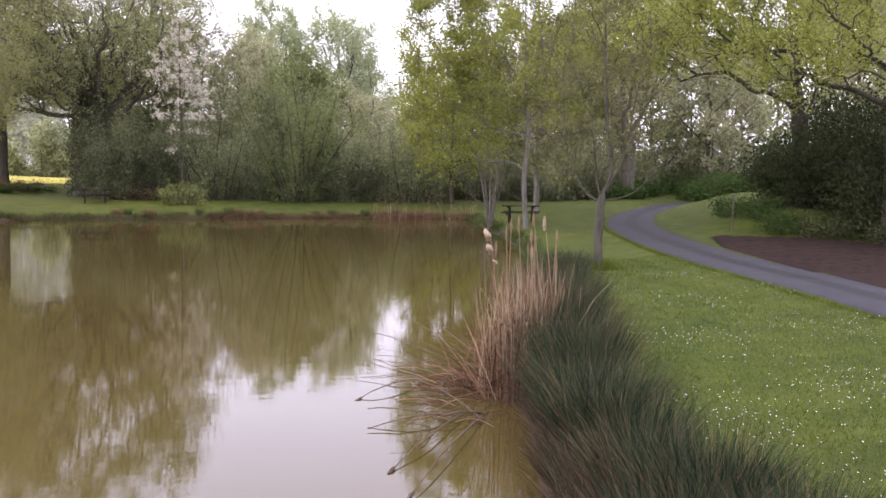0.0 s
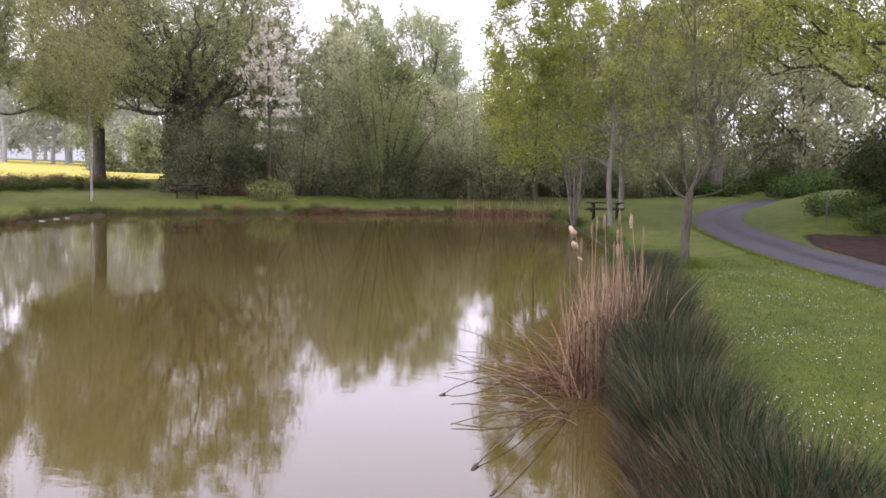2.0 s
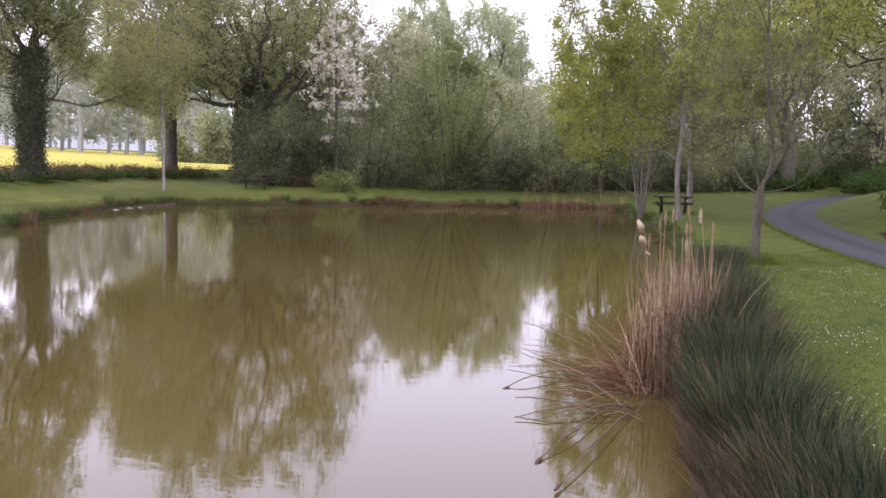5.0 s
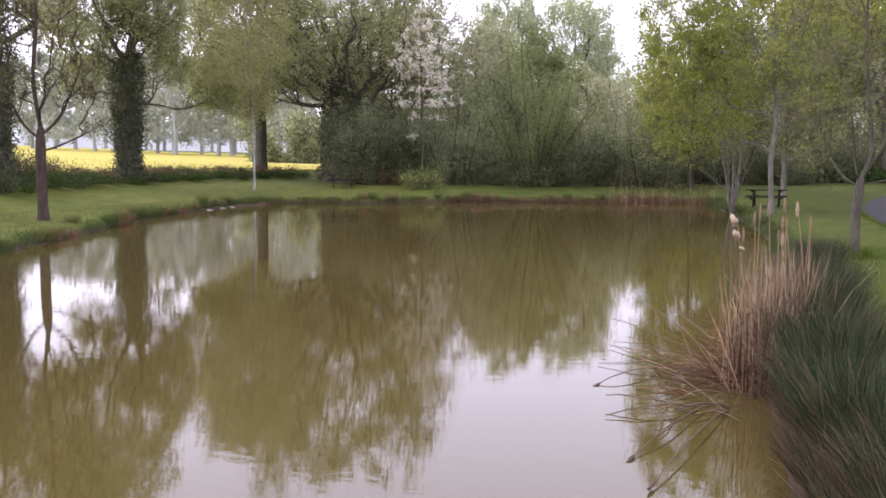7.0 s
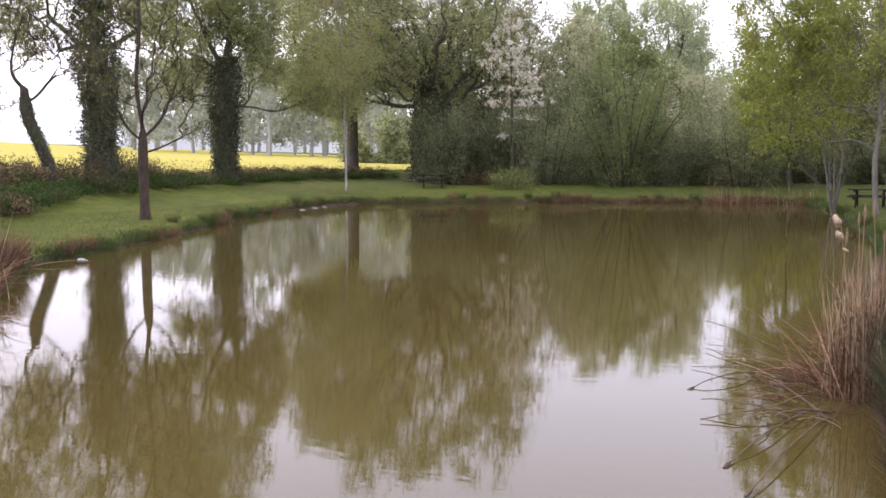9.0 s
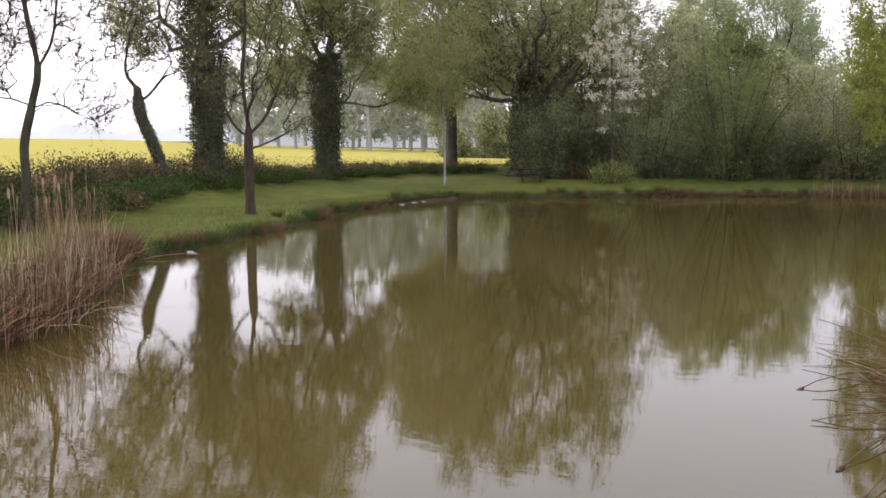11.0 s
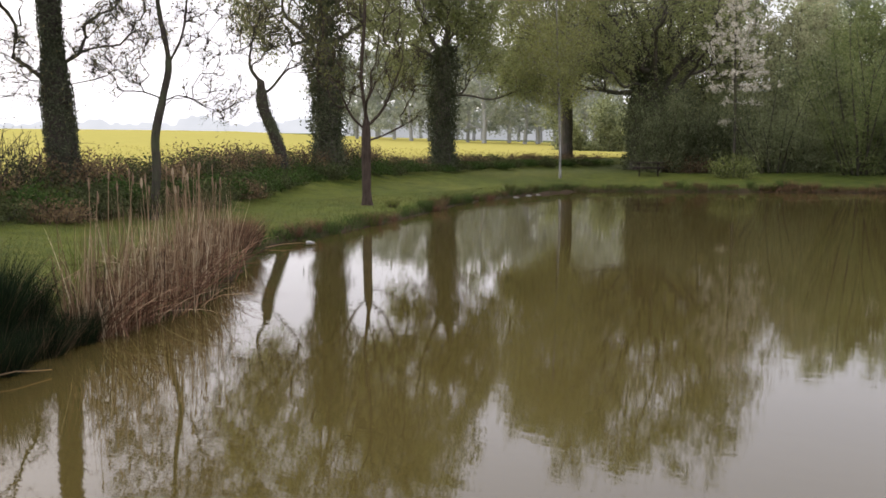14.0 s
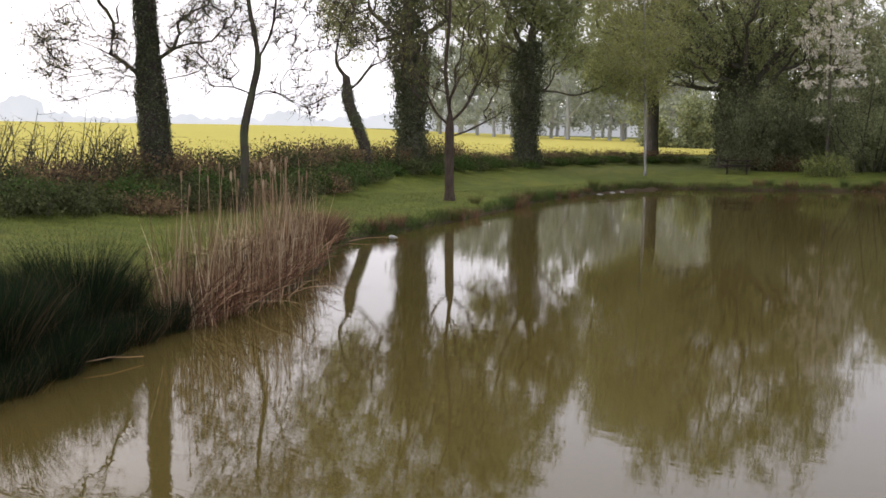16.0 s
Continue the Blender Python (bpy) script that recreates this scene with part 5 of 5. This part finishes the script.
def reed_clump(name, spots, h, n, seed, label, heads, tilt=0.06, broken=0, mess=1.1, tall=0.72, fallen=()):
    """Dry cattail stems with strap leaves and fluffy heads, rising from the shallows."""
    r = np.random.default_rng(seed)
    cx, cy = np.mean(spots, axis=0)
    ob = thing(name, (cx, cy, 0), label, "reeds")
    spots = np.array(spots) - (cx, cy)
    k = len(spots)

    def feet(m, s=0.22):
        u = r.uniform(0, k - 1.001, m)
        i = u.astype(int)
        f = (u - i)[:, None]
        p = spots[i] * (1 - f) + spots[i + 1] * f + r.normal(size=(m, 2)) * s
        return np.concatenate([p, np.full((m, 1), -0.06)], 1)
    g = Geo()
    b = feet(n)
    d = unit(np.concatenate([r.normal(size=(n, 2)) * tilt, np.ones((n, 1))], 1))
    ln = h * (0.3 + tall * r.beta(2.4, 1.5, n))
    blades(g, b, d, ln, r.uniform(0.008, 0.018, n), ln * np.abs(r.normal(size=n)) * 0.13, r, 4)
    tagged(part("stem_mass", g.mesh("stem_mass", REED), ob), kind="stuff")
    g = Geo()
    m = int(n * mess)
    b = feet(m, 0.20)
    d = unit(np.concatenate([r.normal(size=(m, 2)) * 0.45, np.ones((m, 1))], 1))
    ln = h * r.uniform(0.2, 0.68, m)
    blades(g, b, d, ln, r.uniform(0.010, 0.024, m), ln * r.uniform(0.1, 0.9, m), r, 4)
    tagged(part("collapsed_leaf_mass", g.mesh("collapsed_leaf_mass", REED_RED), ob, "reddish brown collapsed leaves"), kind="stuff")
    if broken:
        g = Geo()
        for b in feet(broken, 0.2):
            a, u = r.uniform(0, 2 * math.pi), r.uniform(0.2, 0.7)
            k1 = b + np.array([r.normal() * 0.12, r.normal() * 0.12, h * u * 0.8])
            k2 = k1 + np.array([math.cos(a), math.sin(a), r.uniform(-1.2, 0.1)]) * r.uniform(0.15, 0.45)
            k2[2] = max(k2[2], 0.02)
            g.tube(np.stack([b, k1, k1 + (k2 - k1) * 0.1, k2]), np.array([0.008, 0.007, 0.006, 0.003]), 3)
        tagged(part("broken_stem_mass", g.mesh("broken_stem_mass", REED), ob, "snapped straw-coloured stems"), kind="stuff")
    if fallen:
        g = Geo()
        fx, fy, fw, fd, fn = fallen
        for k_ in range(fn):
            p = np.array([fx - cx + r.normal() * fw, fy - cy + r.normal() * fd, r.uniform(0.0, 0.05)])
            a, l_ = math.pi + 0.5 * r.normal(), r.uniform(0.15, 0.75)
            e_ = p + np.array([math.cos(a) * l_, math.sin(a) * l_, r.uniform(-0.02, 0.14)])
            m_ = (p + e_) / 2 + np.array([0, 0, r.uniform(0, 0.08)])
            g.tube(np.stack([p, m_, e_]), np.array([0.006, 0.005, 0.003]), 3)
        tagged(part("fallen_stem_mass", g.mesh("fallen_stem_mass", REED_RED), ob, "matted fallen stems on the water"), kind="stuff")
    for i in range(heads):
        b = feet(1)[0]
        top = np.array([b[0] + r.normal() * 0.1, b[1] + r.normal() * 0.1, h * r.uniform(0.88, 1.1)])
        s = Geo()
        s.tube(np.stack([b, (b + top) / 2 + r.normal(size=3) * 0.02, top + [0, 0, 0.02]]), np.array([0.008, 0.007, 0.004]), 5)
        st = part("stalk", s.mesh("stalk", REED), ob)
        c = Geo()
        hh = r.uniform(0.12, 0.18)
        zz = np.linspace(0, 1, 6)
        c.tube(np.stack([np.full(6, top[0]), np.full(6, top[1]), top[2] - hh * (1 - zz)], -1), 0.014 * np.sin(np.pi * np.clip(zz * 0.9 + 0.05, 0, 1)) ** 0.5 * (1.5 if i % 7 == 0 else 1.0) + 0.002, 7)
        part("seed_head", c.mesh("seed_head", FLUFF if i % 7 == 0 else CATTAIL), st)
    return ob


reed_clump("cattail_clump", [(0.80, 11.2), (0.98, 11.6), (1.18, 12.1), (1.40, 12.8)], 2.0, 900, 501, "dry brown cattail stand at the water's edge", 13, 0.06, 120, 0.75, 0.64, (0.45, 11.5, 0.30, 0.6, 90))
reed_clump("cattail_clump", [(-11.3, 8.2), (-11.7, 9.6), (-12.6, 11.2), (-13.9, 12.9), (-15.2, 14.6)], 2.15, 1050, 502, "wide dry cattail stand along the bank", 34, 0.08, 380, 1.5)
x, y = at(3.2, 52.7)
reed_clump("cattail_clump", [(x - 0.8, y - 0.3), (x, y), (x + 1.2, y + 0.2), (x + 3.6, y + 0.5), (x + 4.6, y + 0.6)], 1.8, 130, 503, "thin dry reeds on the far bank", 12, 0.07, 30, 3.0)


# fallen cattail stalks that lie out over the water: tip and foot on the plan, height of the tip
def fallen_stalk(tip, foot, zt, rad, head, seed, dark=True):
    r = np.random.default_rng(seed)
    ob = thing("fallen_stalk", (foot[0], foot[1], 0), "broken dark reed stalk lying over the water" if dark else "broken pale reed stalk lying over the water", "reed stalk", "fallen stalks")
    a = np.array([0, 0, 0.03])
    b = np.array([tip[0] - foot[0], tip[1] - foot[1], zt])
    s = np.linspace(0, 1, 7)[:, None]
    p = a * (1 - s) + b * s + np.array([0, 0, 1]) * 0.06 * np.sin(s * math.pi) + r.normal(size=(7, 3)) * 0.005
    g = Geo()
    g.tube(p, rad * np.linspace(0.85, 0.45, 7), 6)
    st = part("stalk", g.mesh("stalk", STICK if dark else REED, True), ob)
    if head:
        c = Geo()
        d = unit(p[-1] - p[-2])
        w = np.linspace(0, 1, 6)
        c.tube(p[-1] + d * (w[:, None] - 0.2) * 0.16, 0.016 * np.sin(np.pi * np.clip(w * 0.9 + 0.05, 0, 1)) ** 0.5 + 0.003, 8)
        part("seed_head", c.mesh("seed_head", STICK, True), st)


STALKS = [((-1.0, 14.2), (0.55, 12.0), 0.25, 0.010, 0), ((-0.6, 15.6), (0.5, 12.4), 0.3, 0.010, 0), ((-0.3, 15.6), (0.7, 12.4), 0.3, 0.011, 0), ((-0.93, 13.5), (0.3, 12.3), 0.03, 0.008, 0),
          ((-1.03, 12.05), (0.2, 11.9), 0.02, 0.008, 0), ((-0.94, 10.98), (-0.2, 12.0), 0.02, 0.011, 1), ((-0.28, 11.2), (0.43, 10.08), 0.2, 0.014, 0), ((-0.79, 10.13), (0.1, 9.97), 0.10, 0.012, 0),
          ((-0.75, 9.61), (0.2, 10.2), 0.02, 0.011, 0), ((-0.41, 8.35), (0.25, 10.2), 0.02, 0.012, 1), ((-0.22, 7.62), (0.45, 10.1), 0.03, 0.013, 1), ((-0.27, 9.14), (-0.1, 9.5), 0.02, 0.009, 0), ((-0.05, 9.9), (0.5, 10.25), 0.05, 0.018, 0)]
for i, (tip, foot, zt, rad, head) in enumerate(STALKS):
    fallen_stalk(tip, foot, zt, rad, head, 600 + i)
r_ = np.random.default_rng(77)
for i in range(16):
    fx, fy = 0.1 + r_.uniform(-0.25, 0.7), 10.9 + r_.uniform(-1.4, 1.8)
    a_, l_ = r_.uniform(2.3, 4.2), r_.uniform(0.4, 1.0)
    fallen_stalk((fx + l_ * math.cos(a_), fy + l_ * math.sin(a_)), (fx, fy), r_.uniform(0.0, 0.15), 0.006, 0, 620 + i, bool(i % 3 == 0))
fallen_stalk((-0.75, 6.0), (0.75, 6.4), 0.02, 0.008, 0, 660, False)
fallen_stalk((-9.9, 6.7), (-10.15, 5.5), 0.05, 0.012, 0, 661, False)
fallen_stalk((-10.0, 5.2), (-10.3, 4.4), 0.02, 0.009, 0, 662, False)
fallen_stalk((-16.3, 19.2), (-16.9, 17.9), 0.03, 0.013, 0, 663, False)


# a seed head that has burst into fluff and hangs from a bent stalk
def burst_cattail():
    ob = thing("burst_cattail", (0.53, 11.2, 0), "bent cattail with burst cream seed fluff", "cattail")
    g = Geo()
    g.tube(np.array([(0.25, 0.1, -0.05), (0.16, 0.05, 1.0), (0.05, 0, 1.9), (0, 0, 2.03)]), np.array([0.009, 0.008, 0.006, 0.005]), 6)
    st = part("stalk", g.mesh("stalk", REED, True), ob)
    r = np.random.default_rng(8)
    for c, h, w in (((0.0, 0, 1.95), 0.15, 0.036), ((0.035, 0, 1.78), 0.13, 0.04), ((0.1, 0, 1.63), 0.05, 0.02)):
        k = Geo()
        s = np.linspace(0, 1, 9)
        p = np.array(c) + np.stack([0.02 * np.sin(s * 5), 0.015 * np.cos(s * 6), (s - 0.5) * h], -1)
        k.tube(p, w * np.sin(np.pi * np.clip(s * 0.94 + 0.03, 0, 1)) ** 0.6 * (0.75 + 0.4 * r.uniform(size=9)) + 0.002, 9)
        part("seed_fluff", k.mesh("seed_fluff", FLUFF), st, "cream seed fluff")


burst_cattail()


# ---------------- picnic tables, post, bottle ----------------
def slab(size, m, bev=0.012):
    bm = bmesh.new()
    bmesh.ops.create_cube(bm, size=1.0)
    bmesh.ops.scale(bm, vec=size, verts=bm.verts)
    bmesh.ops.bevel(bm, geom=bm.edges[:], offset=bev, segments=1, affect='EDGES')
    bm.transform(m)
    return bm


def part_bm(name, bm, mat, parent, label=""):
    me = bpy.data.meshes.new(name)
    bm.to_mesh(me)
    bm.free()
    me.materials.append(mat)
    return part(name, me, parent, label)


def picnic_table(x, y, turn):
    ob = thing("picnic_table", (x, y, gz(x, y)), "dark weathered wooden picnic table on the grass", "picnic table", "picnic tables")
    ob.rotation_euler = (0, 0, radians(turn))
    for i in range(5):
        part_bm("top_plank", slab((1.8, 0.138, 0.045), pose(0, (i - 2) * 0.15, 0.75)), WOOD_DARK, ob)
    for s in (-1, 1):
        for k in (0, 1):
            part_bm("seat_plank", slab((1.8, 0.13, 0.045), pose(0, s * (0.66 + 0.14 * k), 0.45)), WOOD_DARK, ob)
        part_bm("seat_beam", slab((0.07, 1.72, 0.1), pose(s * 0.62, 0, 0.38)), WOOD_DARK, ob)
        part_bm("top_beam", slab((0.07, 0.72, 0.08), pose(s * 0.62, 0, 0.69)), WOOD_DARK, ob)
        for k in (-1, 1):
            part_bm("leg", slab((0.07, 0.1, 0.86), pose(s * 0.54, k * 0.46, 0.36, k * 32)), WOOD_DARK, ob)


px_, py_ = at(20.2, 57.5)
picnic_table(px_, py_, 20)
px_, py_ = at(-4.75, 45.5)
picnic_table(px_, py_, -8)

post = thing("fence_post", (10.95, 35.6, gz(10.95, 35.6) - 0.1), "thin weathered wooden stake at the hedge", "post")
g_ = Geo()
g_.tube(np.array([(0, 0, 0), (0.01, 0, 0.7), (0.03, 0.01, 1.35), (0.03, 0.01, 1.38)]), np.array([0.03, 0.028, 0.026, 0.01]), 8)
part("stake", g_.mesh("stake", POST_WOOD, True), post)

bottle = thing("plastic_bottle", (-16.5, 19.0, 0.02), "white plastic bottle washed against the bank", "bottle")
g_ = Geo()
s_ = np.linspace(0, 1, 9)
g_.tube(np.stack([s_ * 0.22, s_ * 0.06, 0.05 + 0 * s_], -1), np.array([0.02, 0.05, 0.055, 0.055, 0.053, 0.055, 0.045, 0.02, 0.018]), 12)
part("bottle_body", g_.mesh("bottle_body", PLASTIC, True), bottle)
g_ = Geo()
g_.tube(np.array([(0.22, 0.06, 0.05), (0.245, 0.067, 0.05), (0.247, 0.067, 0.05)]), np.array([0.022, 0.022, 0.004]), 10)
part("cap", g_.mesh("cap", PLASTIC, True), bottle)
for i, (x, y) in enumerate([(-22.0, 40.6), (-22.15, 42.2), (-22.1, 43.1)]):
    fl = thing("foam_scrap", (x + 0.35, y, 0.0), "pale scrap of foam floating at the bank", "litter", "foam scraps")
    g_ = Geo()
    g_.tube(np.array([(-0.16, 0, 0.01), (-0.08, 0.03, 0.015), (0.08, -0.02, 0.015), (0.18, 0, 0.01)]), np.array([0.01, 0.03, 0.025, 0.008]), 7)
    part("scrap", g_.mesh("scrap", PLASTIC, True), fl)


# ---------------- grass, daisies and bank fringe ----------------
def scatter_blades(name, x, y, length, width, mat, label, seed, lean=0.35, category="grass"):
    r = np.random.default_rng(seed)
    n = len(x)
    base = np.stack([x, y, ground_z(x, y) - 0.01], -1)
    d = unit(np.concatenate([r.normal(size=(n, 2)) * lean, np.ones((n, 1))], 1))
    g = Geo()
    blades(g, base, d, length * r.uniform(0.5, 1.3, n), np.full(n, width), length * r.uniform(0.0, 0.5, n), r, 2)
    return tagged(new(name, g.mesh(name, mat)), label, category, kind="stuff")


def lawn_points(n, seed, x0, x1, y0, y1, fall=0.0):
    r = np.random.default_rng(seed)
    y = y0 + (y1 - y0) * r.uniform(0, 1, n) ** (1 + fall)
    x = r.uniform(x0, x1, n)
    ld = dist_line(x, y, LANE_L)
    sd = dist_line(x, y, np.vstack([SHORE_L, SHORE_L[:1]]))
    k = (ld > LANE_HALF + 0.05) & ~inside(x, y, SHORE_L) & (sd > 0.1) & (x < np.interp(y, LANE_L[:, 1], LANE_L[:, 0]))
    return x[k], y[k]


gx, gy = lawn_points(110000, 701, 1.0, 7.2, 3.5, 26, 0.7)
scatter_blades("grass", gx, gy, 0.06, 0.009, GRASS_BLADE, "short green lawn grass", 702)
gx, gy = lawn_points(90000, 707, -24.0, -11.5, 3.0, 48, 0.5)
far_k = dist_line(gx, gy, HEDGE_L) > 2.4
scatter_blades("far_lawn_grass", gx[far_k], gy[far_k], 0.08, 0.014, DRY_LAWN, "rough mown grass across the pond", 708)
# longer grass along the edge of the lane and round the tree
lx = np.interp(np.linspace(9, 46, 7000), LANE_L[:, 1], LANE_L[:, 0])
ly = np.linspace(9, 46, 7000)
rr_ = np.random.default_rng(703)
scatter_blades("verge_grass", lx - LANE_HALF - 0.08 - np.abs(rr_.normal(size=7000)) * 0.06, ly, 0.10, 0.008, GRASS_BLADE, "longer grass along the lane edge", 704)
sx = rr_.normal(size=900) * 0.25 + 3.89
sy = rr_.normal(size=900) * 0.25 + 23.2
scatter_blades("tree_foot_grass", sx, sy, 0.3, 0.010, GRASS_BLADE, "long grass round the young tree", 705)


def fringe(n, seed, seg, out, length, mat, label, name):
    r = np.random.default_rng(seed)
    line = SHORE_L[seg[0]:seg[1]]
    u = r.uniform(0, len(line) - 1.001, n)
    i = u.astype(int)
    f = (u - i)[:, None]
    p = line[i] * (1 - f) + line[i + 1] * f
    d = line[i + 1] - line[i]
    nr = unit(np.stack([d[:, 1], -d[:, 0]], -1))
    side = np.where(inside(p[:, 0] + nr[:, 0] * 0.5, p[:, 1] + nr[:, 1] * 0.5, SHORE_L), -1.0, 1.0)[:, None]
    p = p + nr * side * np.abs(r.normal(size=(n, 1))) * out
    patch = 0.6 * np.sin(u * 1.1) + 0.5 * np.sin(u * 2.9 + 1) + r.normal(size=n) * 0.9
    k = patch > -0.6
    length = length * np.clip(0.75 + 0.4 * patch[k], 0.35, 1.6)
    scatter_blades(name, p[k, 0], p[k, 1], length, 0.014, mat, label, seed + 1, 0.5, "bank grass")


m_ = len(SHORE_L)
fringe(9000, 710, (0, 45), 0.30, 0.24, HERB, "green herbs overhanging the far bank", "bank_grass")
fringe(3500, 712, (0, 45), 0.18, 0.32, LEAF_RED, "reddish dead herbs along the far bank", "bank_dead_grass")
fringe(3500, 718, (40, 62), 0.30, 0.26, HERB, "rough grass along the lawn bank", "bank_grass")
fringe(2600, 722, (22, 38), 0.16, 0.42, REED_RED, "dead reddish herbs under the far bank", "bank_dead_grass")
fringe(9000, 714, (125, m_ - 1), 0.30, 0.24, HERB, "rough grass overhanging the pond bank", "bank_grass")
fringe(2500, 716, (125, m_ - 1), 0.15, 0.30, RUSH_DRY, "dead grass along the pond bank", "bank_dead_grass")


def daisies(n, seed):
    r = np.random.default_rng(seed)
    x, y = lawn_points(n, seed + 1, 1.6, 7.0, 5, 22, 0.9)
    k = (np.sin(x * 2.1 + y) + np.sin(y * 1.7 - x * 0.6) + r.normal(size=len(x)) * 0.8) > 0.2
    x, y = x[k], y[k]
    z = ground_z(x, y) + r.uniform(0.035, 0.065, len(x))
    g = Geo()
    m = len(x)
    th = np.arange(6) * math.pi / 3
    rad = r.uniform(0.004, 0.0075, m)
    ring = np.stack([x[:, None] + rad[:, None] * np.cos(th), y[:, None] + rad[:, None] * np.sin(th), z[:, None] + 0.004 * np.sin(th * 1.0) + 0 * rad[:, None]], -1)
    v = ring.reshape(-1, 3)
    o = (np.arange(m) * 6)[:, None]
    q = np.concatenate([o + np.array([[0, 1, 2, 3]]), o + np.array([[0, 3, 4, 5]])])
    g.add(v, q)
    tagged(new("daisies", g.mesh("daisies", DAISY)), "white daisies scattered in the lawn", "flowers", kind="stuff")


daisies(4200, 720)
